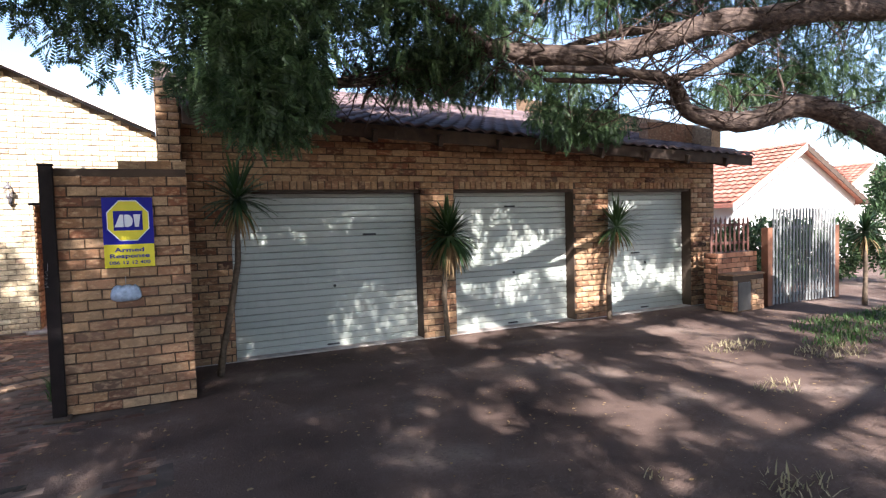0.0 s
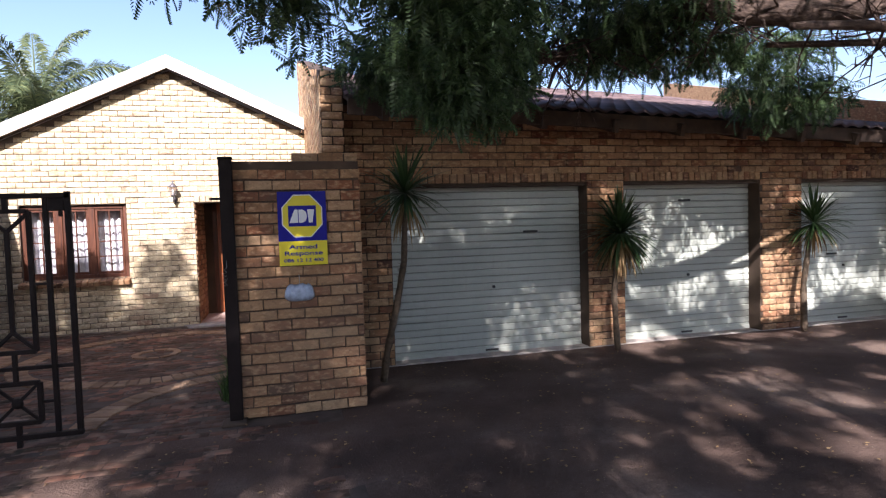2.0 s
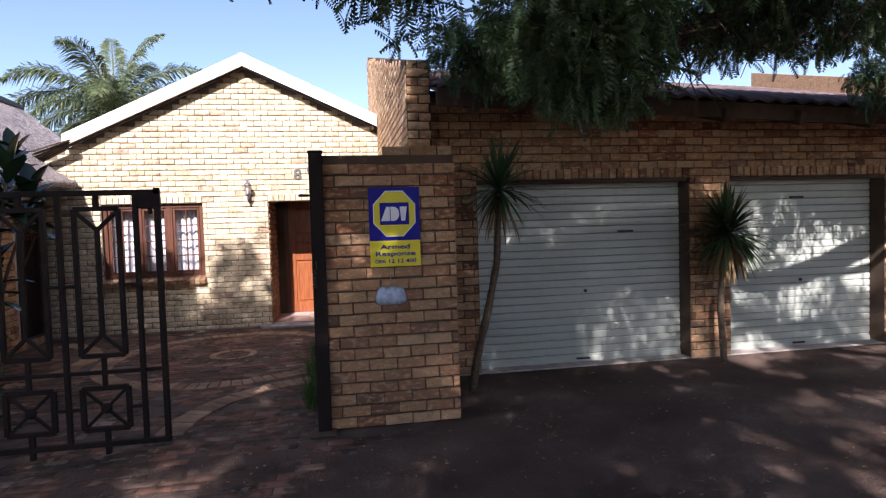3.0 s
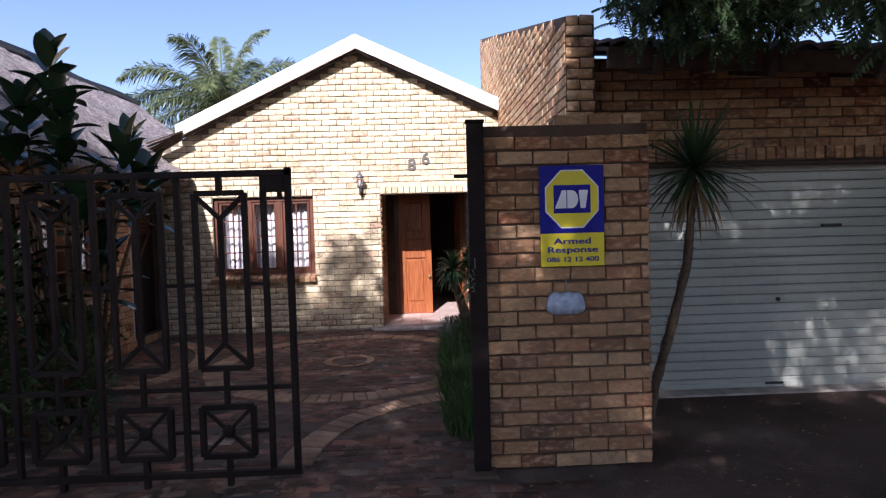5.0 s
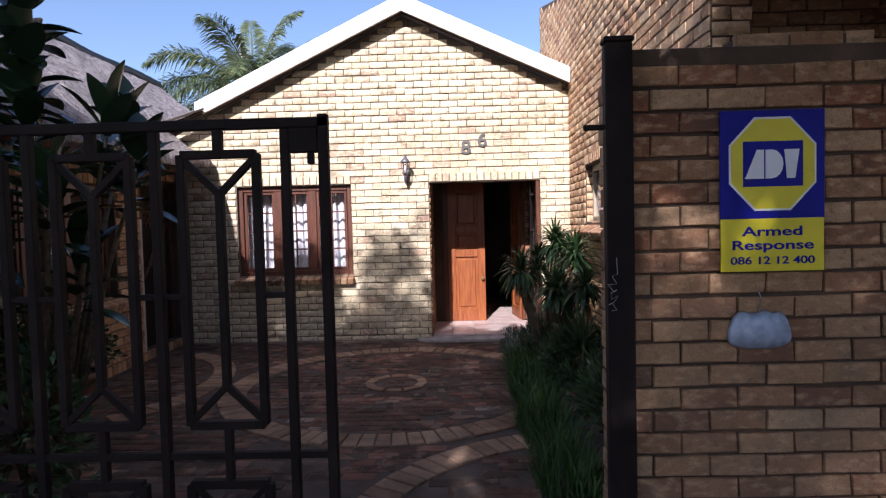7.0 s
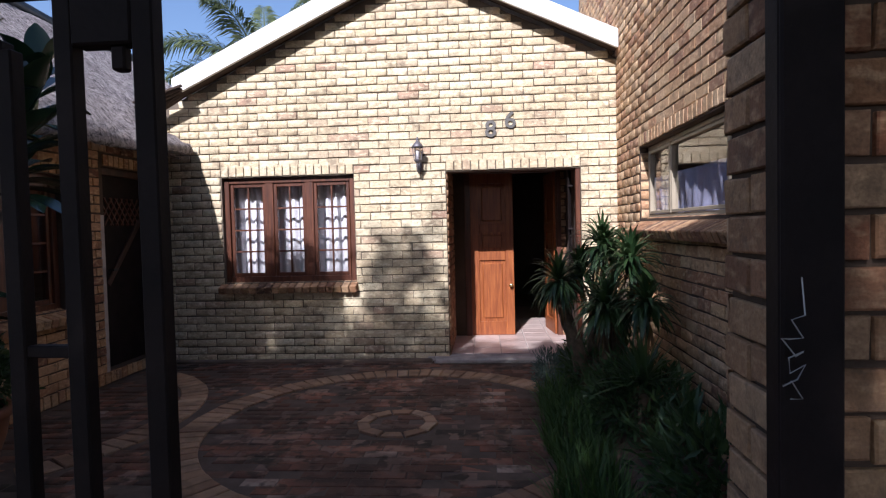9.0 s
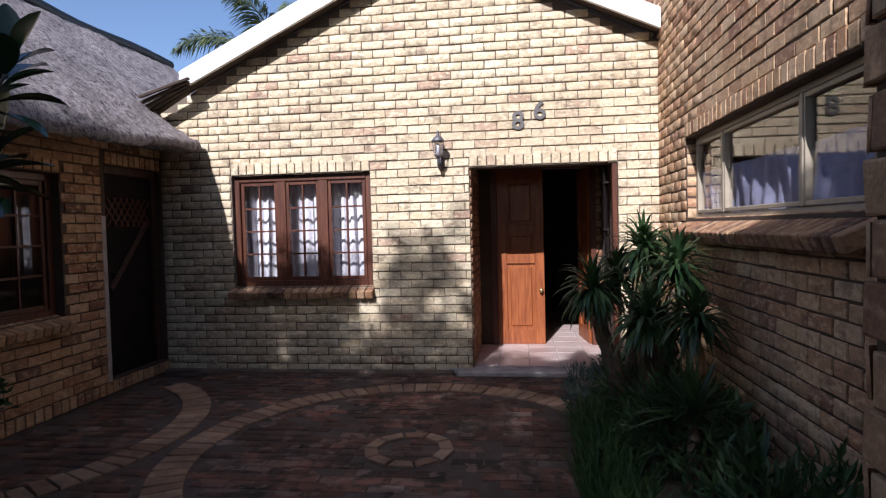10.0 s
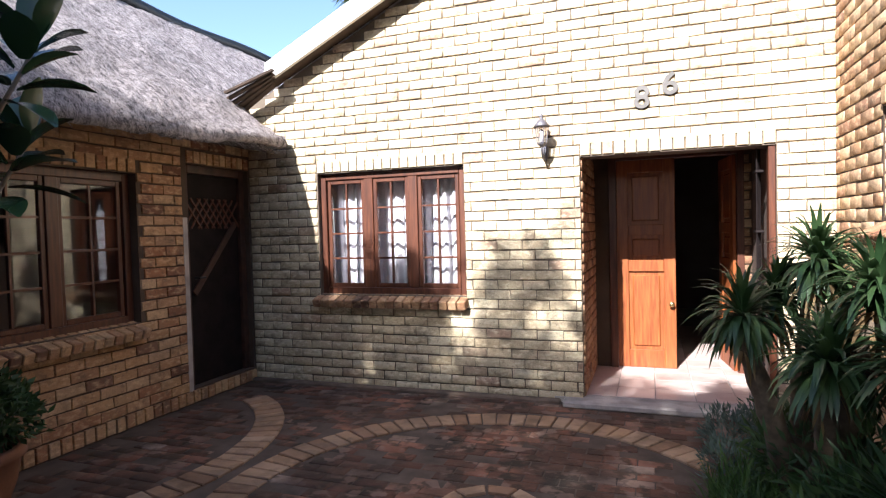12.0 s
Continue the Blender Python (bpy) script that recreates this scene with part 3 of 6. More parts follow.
def panel_door(name, label, width, height, hinge, swing, handle_side, material=DOOR_WOOD):
    """A panelled leaf, hinged at its own origin, lying along +x."""
    door = thing(name, label, "door", "entrance doors", "structure", at=hinge)
    door.rotation_euler.z = swing
    bm = bmesh.new()
    st = 0.105
    soft_box(bm, 0, st, -0.028, 0.028, 0, height)
    soft_box(bm, width - st, width, -0.028, 0.028, 0, height)
    for z0, z1 in ((0, 0.17), (0.93, 1.04), (1.28, 1.38), (height - 0.12, height)):
        soft_box(bm, st, width - st, -0.028, 0.028, z0, z1)
    leaf = part("leaf", bm, material, door)
    for z0, z1 in ((0.17, 0.93), (1.04, 1.28), (1.38, height - 0.12)):
        bm = bmesh.new()
        box(bm, st, width - st, -0.005, 0.005, z0, z1)
        soft_box(bm, st + 0.035, width - st - 0.035, -0.02, 0.02, z0 + 0.035, z1 - 0.035, r=0.012)
        part("panel", bm, material, leaf)
    x = width - 0.04 if handle_side > 0 else 0.04
    bm = bmesh.new()
    tube(bm, [(x, -0.02, 0.62), (x, -0.06, 0.62)], 0.008)
    lathe(bm, [(0.008, 0), (0.022, 0.008), (0.026, 0.02), (0.018, 0.034)], 12, (0, 0, 0))
    bmesh.ops.transform(bm, matrix=pose(x, -0.05, 0.62, 90), verts=bm.verts[-48:])
    part("door_knob", bm, BRASS, leaf, "brass door knob", True)
    return door


panel_door("door_1", "varnished red-brown panelled entrance door leaf, closed", 0.53, 2.0, (-1.55, BACK + 0.05, 0.055), 0.0, 1)
panel_door("door_2", "varnished red-brown panelled entrance door leaf standing open", 0.53, 2.0, (-0.5, BACK + 0.05, 0.055), radians(97), 1)
bm = bmesh.new()
soft_box(bm, -1.62, -1.55, BACK - 0.02, BACK + 0.1, 0.05, 2.1)
soft_box(bm, -0.5, -0.44, BACK - 0.02, BACK + 0.1, 0.05, 2.1)
soft_box(bm, -1.55, -0.5, BACK - 0.02, BACK + 0.1, 2.055, 2.1)
structure(part("door_frame", bm, WINDOW_WOOD), "dark wooden frame of the entrance doors", "door frame")
bm = bmesh.new()
soft_box(bm, -0.425, -0.378, G + 0.012, G + 0.09, 0.05, 1.985)
structure(part("door_jamb", bm, WINDOW_WOOD), "red-brown timber jamb of the porch opening", "door frame")
# folded security gate at the jamb
trellis = thing("security_gate", "dark folded trellis security gate at the door jamb", "security gate", at=(-0.46, G + 0.17, 0.05))
for i in range(4):
    box_part("upright", (0.012 * i - 0.03, 0.012 * i - 0.021, -0.06 + 0.03 * i, -0.04 + 0.03 * i, 0.0, 1.93), STEEL_DARK, trellis)
for z in (0.3, 0.8, 1.3, 1.75):
    box_part("link", (-0.035, 0.02, -0.07, 0.055, z, z + 0.02), STEEL_DARK, trellis)

# ---- courtyard side wall: the flank of the garage block ----
SIDE_Y0, SIDE_Y1 = 6.86, 13.05
side_top = {"at": lambda u: 3.12 + (u - SIDE_Y0) * 0.287, "breaks": ()}
RW = (7.55, 9.98, 1.44, 2.06)
bm = bmesh.new()
slab_with_holes(bm, SIDE_Y0, SIDE_Y1, side_top, [RW], lambda u, v, z: (v, u, z), 0.23)
wall_side = structure(part("wall_side", bm, MORTAR), "tall brick flank wall of the garage with a sloping top", "wall")
put_side = lambda u, z: (0.0, u, z)

win = thing("window_2", "cream steel-framed window over a brick sill", "window", "", "structure", at=(0.09, RW[1], RW[2]))
win.rotation_euler.z = radians(-90)
W2, H2 = RW[1] - RW[0], RW[3] - RW[2]
bm = bmesh.new()
soft_box(bm, 0, 0.035, -0.02, 0.03, 0, H2)
soft_box(bm, W2 - 0.035, W2, -0.02, 0.03, 0, H2)
soft_box(bm, 0.035, W2 - 0.035, -0.02, 0.03, 0, 0.035)
soft_box(bm, 0.035, W2 - 0.035, -0.02, 0.03, H2 - 0.035, H2)
part("window_frame", bm, CREAM_STEEL, win)
divs = [0.035, 0.62, 1.72, W2 - 0.035]
for x in divs[1:-1]:
    box_part("mullion", (x - 0.013, x + 0.013, -0.03, 0.03, 0.035, H2 - 0.035), CREAM_STEEL, win)
for a, b in zip(divs, divs[1:]):
    bm = bmesh.new()
    a2, b2 = a + 0.019, b - 0.019
    soft_box(bm, a2, a2 + 0.016, -0.026, 0.01, 0.04, H2 - 0.04, r=0.003)
    soft_box(bm, b2 - 0.016, b2, -0.026, 0.01, 0.04, H2 - 0.04, r=0.003)
    soft_box(bm, a2 + 0.016, b2 - 0.016, -0.026, 0.01, 0.04, 0.065, r=0.003)
    soft_box(bm, a2 + 0.016, b2 - 0.016, -0.026, 0.01, H2 - 0.065, H2 - 0.04, r=0.003)
    sash = part("sash", bm, CREAM_STEEL, win)
    bm = bmesh.new()
    box(bm, a2 + 0.02, b2 - 0.02, 0.0, 0.004, 0.06, H2 - 0.06)
    p = part("pane", bm, GLASS, sash)
    p.visible_shadow = False
curtain("lined_curtain", "blue-grey half curtain behind the steel window", CURTAIN_BLUE, W2, 0.34, (0.114, RW[1], RW[2] + 0.01), radians(-90), 16, 0.01)
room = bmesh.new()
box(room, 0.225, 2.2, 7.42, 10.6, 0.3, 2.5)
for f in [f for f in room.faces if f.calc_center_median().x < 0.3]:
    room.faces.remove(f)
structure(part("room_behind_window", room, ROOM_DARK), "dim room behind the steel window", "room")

# ---- garage block ----
F, FALL = 7.1, 0.034
garage_top = {"at": lambda u: 2.86 - FALL * (u - 0.24), "breaks": ()}
GARAGE_DOORS = [(0.72, 3.1), (3.6, 5.62), (6.3, 8.1)]
holes = [(a, b, 0.0, 1.98) for a, b in GARAGE_DOORS]
bm = bmesh.new()
slab_with_holes(bm, 0.23, 8.66, garage_top, holes, lambda u, v, z: (u, F + v, z), 0.3)
wall_garage = structure(part("wall_garage", bm, MORTAR), "tan face-brick front wall of the triple garage", "wall")
put_garage = lambda u, z: (u, F, z)
keep_garage = [(a, b, 0.0, 2.1) for a, b in GARAGE_DOORS]
structure(box_part("wall_garage_end", (8.43, 8.66, F + 0.3, 13.0, 0, 2.62), MORTAR), "brick end wall of the garage", "wall")
structure(box_part("wall_garage_rear", (0.23, 8.66, 12.8, 13.0, 0, 4.2), MORTAR), "rear wall of the garage block", "wall")
structure(box_part("garage_floor", (0.23, 8.43, F, 12.8, -0.02, 0.005), STONE), "concrete floor of the garage", "floor")


def roller_door(x0, x1, label, handle_at):
    door = thing("roller_door", label, "garage door", "garage roller doors", at=(x0, F + 0.2, 0.0))
    w, h, pitch = x1 - x0, 1.98, 0.0825
    n = round(h / pitch)
    vs, fs, slat_v = [], [], [(0.003, 0.005), (-0.011, 0.009), (-0.014, 0.04), (-0.012, 0.072), (0.0, 0.0785), (0.004, 0.0815)]
    k = len(slat_v)
    for i in range(n):
        bm = bmesh.new()
        rows = [[bm.verts.new((x, y, i * h / n + z)) for y, z in slat_v] for x in (0.006, w - 0.006)]
        for a in range(k - 1):
            bm.faces.new((rows[0][a], rows[1][a], rows[1][a + 1], rows[0][a + 1]))
        part("slat", bm, SHUTTER, door)
    box_part("backing", (0, w, 0.004, 0.012, 0, h), SLAT_GAP, door)
    box_part("bottom_rail", (0.01, w - 0.01, -0.03, 0.0, 0.002, 0.05), SHUTTER, door)
    bm = bmesh.new()
    soft_box(bm, handle_at[0] - 0.09, handle_at[0] + 0.09, -0.035, -0.012, handle_at[1] - 0.012, handle_at[1] + 0.012)
    part("handle", bm, BLACK_METAL, door, "black pull handle")
    bm = bmesh.new()
    soft_box(bm, w * 0.5 - 0.08, w * 0.5 + 0.08, -0.05, -0.028, 0.03, 0.05)
    part("lift_handle", bm, BLACK_METAL, door)
    bm = bmesh.new()
    tube(bm, [(w * 0.52, -0.012, 0.78), (w * 0.52, -0.03, 0.78)], 0.018, 10)
    part("lock", bm, BLACK_METAL, door)
    return door


roller_door(*GARAGE_DOORS[0], "wide cream slatted roller garage door, closed", (1.72, 1.42))
roller_door(*GARAGE_DOORS[1], "cream slatted roller garage door, closed", (1.0, 1.75))
roller_door(*GARAGE_DOORS[2], "cream slatted roller garage door with a black handle", (0.72, 0.95))
# steel lintel faces
for a, b in GARAGE_DOORS:
    structure(box_part("lintel", (a + 0.002, b - 0.002, F + 0.02, F + 0.1, 1.945, 1.978), RAFTER), "dark lintel over a garage door", "lintel")


def barrel_roof(name, label, x0, x1, y0, z0, y1, z1, material, pitch_u, pitch_v, rise=0.035, fall=0.0):
    """A slope of rolled tiles: each course overlaps the one below it. One part for each course."""
    roof = thing(name, label, "roof", "", "structure")
    slope = math.hypot(y1 - y0, z1 - z0)
    rows = max(1, round(slope / pitch_v))
    cols = max(1, round((x1 - x0) / pitch_u))
    seg = 6
    wy, wz = (y1 - y0) / slope, (z1 - z0) / slope
    for r in range(rows):
        vs, fs = [], []
        for c in range(cols):
            base = len(vs)
            for e, (d, lift) in enumerate(((r * pitch_v - 0.03, 0.028), ((r + 1) * pitch_v, 0.004))):
                for s in range(seg + 1):
                    u = x0 + (c + s / seg * 0.985) * (x1 - x0) / cols
                    up = lift + rise * (0.5 - 0.5 * math.cos(s / seg * math.tau))
                    vs.append((u, y0 + d * wy - up * wz, z0 + d * wz + up * wy - fall * (u - x0)))
            front = [(x, y + 0.004, z - 0.03) for x, y, z in vs[base:base + seg + 1]]
            vs.extend(front)
            for s in range(seg):
                fs.append((base + s, base + s + 1, base + seg + 2 + s, base + seg + 1 + s))
                fs.append((base + 2 * seg + 2 + s, base + 2 * seg + 3 + s, base + s + 1, base + s))
        raw_part("tile_course", vs, fs, material, roof)
    bm = bmesh.new()
    v = [bm.verts.new(p) for p in [(x, y, z - g - fall * (x - x0)) for g in (0.01, 0.04) for x, y, z in ((x0, y0, z0), (x1, y0, z0), (x1, y1, z1), (x0, y1, z1))]]
    for f in ((0, 1, 2, 3), (7, 6, 5, 4), (0, 4, 5, 1), (1, 5, 6, 2), (2, 6, 7, 3), (3, 7, 4, 0)):
        bm.faces.new([v[i] for i in f])
    part("underlay", bm, RAFTER, roof)
    return roof


barrel_roof("garage_roof", "weathered brown rolled-tile roof of the garage", 0.24, 8.95, 6.55, 2.8, 12.9, 4.62, TILE_BROWN, 0.2, 0.34, fall=FALL)
for x in np.arange(0.6, 8.9, 0.85):
    bm = bmesh.new()
    soft_box(bm, x - 0.03, x + 0.03, -0.5, 0.5, -0.07, 0.07)
    ob = part("rafter", bm, RAFTER)
    ob.matrix_world = pose(0, 6.98, 2.785 - FALL * (x - 0.24), 16)
    structure(ob, "dark rafter end under the garage eave", "rafter")
bm = bmesh.new()
soft_box(bm, 0.0, 8.7, 0.0, 0.03, -0.14, 0.0, turn=pose(0.24, 6.56, 2.775, 0, math.degrees(math.atan(FALL)), 0))
structure(part("fascia", bm, RAFTER), "dark timber fascia of the garage eave", "fascia")
# raised brick parapet at the far end of the garage
bm = bmesh.new()
slab_with_holes(bm, 6.95, 12.9, {"at": lambda u: 2.98 + (u - 6.95) * 0.287, "breaks": ()}, [], lambda u, v, z: (8.43 + v, u, max(z, 2.5)), 0.23)
structure(part("parapet", bm, BRICK_TAN), "stepped brick parapet at the garage end", "parapet")
structure(box_part("parapet_front", (7.4, 8.66, 7.35, 7.55, 2.7, 3.12), BRICK_TAN), "low brick upstand above the garage roof", "parapet")

# ---- gate pillar ----
PX0, PX1, PY0, PY1, PH = -0.815, 0.23, 5.78, 6.13, 2.1
pillar = structure(box_part("gate_pier", (PX0 + 0.012, PX1 - 0.012, PY0 + 0.012, PY1 - 0.012, 0, PH), MORTAR), "tan brick gate pier carrying a security sign", "pier")
pier_cap = structure(box_part("pier_course", (-0.31, PX1 - 0.012, 5.91, PY1 - 0.012, PH, PH + 0.075), MORTAR), "single raised brick course along the back of the pier", "brick course")
structure(box_part("wall_link", (0.0, 0.22, PY1, SIDE_Y0, 0, 2.13), MORTAR), "short brick wall joining the pier and the garage", "wall")

# ---- cottage with the thatched roof ----
CX = -4.97
C_WIN = (7.7, 9.5, 0.78, 1.93)
C_DOOR = (10.02, 10.83, 0.12, 2.06)
bm = bmesh.new()
slab_with_holes(bm, 5.2, 10.85, flat_top(2.5), [C_WIN, C_DOOR], lambda u, v, z: (CX - v, u, z), 0.23)
wall_cottage = structure(part("wall_cottage", bm, MORTAR), "orange-tan brick wall of the thatched cottage", "wall")
put_cottage = lambda u, z: (CX, u, z)
window_cottage("window_3", "dark brown wooden cottage-pane window in the thatched cottage", WINDOW_WOOD, C_WIN[0], C_WIN[1], C_WIN[2], C_WIN[3], (CX - 0.1, C_WIN[0], C_WIN[2]), radians(90), lights=3, cols=2, rows=4)
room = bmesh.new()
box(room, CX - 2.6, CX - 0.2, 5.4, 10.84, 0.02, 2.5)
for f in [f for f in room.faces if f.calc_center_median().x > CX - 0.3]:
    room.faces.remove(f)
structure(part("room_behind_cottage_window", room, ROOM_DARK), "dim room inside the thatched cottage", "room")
structure(box_part("cottage_end", (CX - 3.0, CX - 0.23, 5.2, 5.43, 0, 2.5), MORTAR), "end wall of the cottage", "wall")

sd = thing("door_3", "dark screen door with a diagonal timber brace", "door", "", "structure", at=(CX - 0.08, C_DOOR[0], C_DOOR[2]))
sd.rotation_euler.z = radians(90)
dw, dh = C_DOOR[1] - C_DOOR[0], C_DOOR[3] - C_DOOR[2]
bm = bmesh.new()
soft_box(bm, 0, 0.07, -0.03, 0.05, 0, dh)
soft_box(bm, dw - 0.07, dw, -0.03, 0.05, 0, dh)
soft_box(bm, 0.07, dw - 0.07, -0.03, 0.05, dh - 0.07, dh)
part("door_frame", bm, TIMBER_DARK, sd)
bm = bmesh.new()
box(bm, 0.07, dw - 0.07, 0.005, 0.02, 0.0, dh - 0.07)
leaf = part("leaf", bm, STEEL_DARK, sd, "black insect-screen panel")
bm = bmesh.new()
soft_box(bm, -0.03, 0.03, -0.02, 0.0, -0.42, 0.42, turn=pose(dw * 0.5, 0, 1.12, 0, 42, 0))
part("brace", bm, TIMBER_DARK, leaf)
for i in range(7):
    for tilt in (-38, 38):
        bm = bmesh.new()
        soft_box(bm, -0.009, 0.009, -0.012 if tilt < 0 else -0.009, 0.002, -0.17, 0.17, r=0.002, turn=pose(0.14 + 0.085 * i, 0, 1.52, 0, tilt, 0))
        part("lattice_slat", bm, WINDOW_WOOD, leaf, "reddish diagonal lattice slat")
bm = bmesh.new()
tube(bm, [(0.13, -0.02, 0.95), (0.13, -0.07, 0.95), (0.2, -0.07, 0.95)], 0.01)
part("door_handle", bm, BLACK_METAL, leaf)
structure(box_part("door_plaster_strip", (CX - 0.06, CX + 0.004, C_DOOR[0] - 0.06, C_DOOR[0] - 0.002, 0.1, 1.6), STONE), "grey plaster strip beside the screen door", "trim")


def thatch_roof():
    """A thick thatched slope with a rounded eave and a bound ridge."""
    roof = thing("thatched_roof", "grey weathered thatch roof with a thick ragged eave", "roof", "", "structure")
    prof = [(-4.78, 2.3), (-4.56, 2.205), (-4.475, 2.19), (-4.45, 2.215), (-4.485, 2.29)]
    n_up = 26
    for i in range(1, n_up + 1):
        s = i / n_up
        prof.append((-4.485 + s * (-6.45 + 4.485), 2.29 + s * (3.95 - 2.29) + 0.03 * math.sin(math.pi * s)))
    ys = np.linspace(4.6, 13.4, 200)
    vs, fs = [], []
    for j, y in enumerate(ys):
        for i, (x, z) in enumerate(prof):
            w = 0.035 * noise.noise((x * 3, y * 2.2, z * 3)) + 0.02 * noise.noise((x * 12, y * 12, z * 12))
            vs.append((x + w * 0.6, y, z + w + (0.03 * math.sin(y * 1.3) if i < 5 else 0)))
    k = len(prof)
    for j in range(len(ys) - 1):
        for i in range(k - 1):
            a = j * k + i
            fs.append((a, a + k, a + k + 1, a + 1))
    # the part that would run into the gable wall keeps behind it
    keep = [f for f in fs if not (vs[f[0]][1] > 10.74 and vs[f[0]][0] > -4.9)]
    raw_part("thatch", vs, keep, THATCH, roof, smooth=True)
    bm = bmesh.new()
    v = [bm.verts.new(p) for p in ((-4.6, 4.6, 2.2), (-4.6, 10.8, 2.2), (-6.45, 10.8, 3.75), (-6.45, 4.6, 3.75))]
    bm.faces.new(v)
    part("underside", bm, RAFTER, roof)
    bm = bmesh.new()
    v = [bm.verts.new(p) for p in ((-6.45, 4.6, 3.95), (-6.45, 13.4, 3.95), (-8.6, 13.4, 2.2), (-8.6, 4.6, 2.2))]
    bm.faces.new(v)
    part("far_slope", bm, THATCH, roof)
    bm = bmesh.new()
    pts = [(-6.45 + 0.02 * math.sin(y * 2), y, 3.955 + 0.015 * math.sin(3.1 * y)) for y in np.linspace(4.6, 13.45, 30)]
    tube(bm, pts, 0.07, 8)
    part("ridge_cap", bm, BLACK_METAL, roof, "dark bound ridge", True)
    # loose straw along the eave
    rnd = random.Random(5)
    vv, ff = [], []
    for i in range(4200):
        y = rnd.uniform(4.6, 10.72)
        x, z = -4.5 + rnd.uniform(-0.07, 0.04), 2.2 + rnd.uniform(-0.02, 0.06) + 0.03 * math.sin(y * 1.3)
        l, a = rnd.uniform(0.03, 0.1), rnd.uniform(-0.5, 0.5)
        d = Vector((math.cos(a) * 0.7, math.sin(a) * 0.6, -rnd.uniform(0.1, 0.7))).normalized() * l
        b = len(vv)
        vv += [(x - 0.03, y - 0.003, z + 0.02), (x - 0.03, y + 0.003, z + 0.02), (x + d.x, y + d.y, z + d.z)]
        ff.append((b, b + 1, b + 2))
    o = raw_part("straw", vv, ff, THATCH, roof)
    o["kind"] = "stuff"


thatch_roof()
# broken boards where the thatch meets the gable
for i in range(5):
    bm = bmesh.new()
    soft_box(bm, -0.3, 0.22, -0.03, 0.03, -0.012, 0.012, r=0.003)
    ob = part("valley_board", bm, RAFTER)
    ob.matrix_world = pose(-4.74 + 0.02 * i, 10.74 - 0.045 * i, 2.74 + 0.03 * i, 5 * i - 9, -27 + 2 * i, 3 * i - 5)
    structure(ob, "weathered loose board where thatch meets gable", "board")

# ---- boundary: sign, gate, post ----


def letters(text, size, depth, place, turn, material, name, parent, wide=1.0, align="CENTER"):
    """Raised lettering in the built-in font, as a mesh."""
    cu = bpy.data.curves.new(name, "FONT")
    cu.body, cu.size, cu.extrude, cu.align_x, cu.offset = text, size, depth, align, size * 0.02
    tmp = new("tmp_text", cu)
    bpy.context.view_layer.update()
    me = bpy.data.meshes.new_from_object(tmp.evaluated_get(bpy.context.evaluated_depsgraph_get()))
    bpy.data.objects.remove(tmp)
    place_at = pose(*place, 90, 0, turn) @ Matrix.Diagonal((wide, 1, 1, 1))
    bm = bmesh.new()
    bm.from_mesh(me)
    bmesh.ops.remove_doubles(bm, verts=bm.verts[:], dist=1e-5)
    bm.verts.index_update()
    left, made = set(bm.verts), []
    while left:
        island, edge = set(), [left.pop()]
        while edge:
            v = edge.pop()
            island.add(v)
            for e in v.link_edges:
                w = e.other_vert(v)
                if w in left:
                    left.discard(w)
                    edge.append(w)
        ids = {v: i for i, v in enumerate(sorted(island, key=lambda v: v.index))}
        faces = [[ids[v] for v in f.verts] for f in bm.faces if f.verts[0] in ids]
        glyph = bpy.data.meshes.new(name)
        glyph.from_pydata([tuple(v.co) for v in ids], [], faces)
        glyph.materials.append(material)
        ob = new(name, glyph)
        ob.matrix_world = place_at
        if parent is not None:
            ob.parent = parent
            ob.matrix_parent_inverse = Matrix.Translation(-parent.location)
        made.append(ob)
    bm.free()
    return made


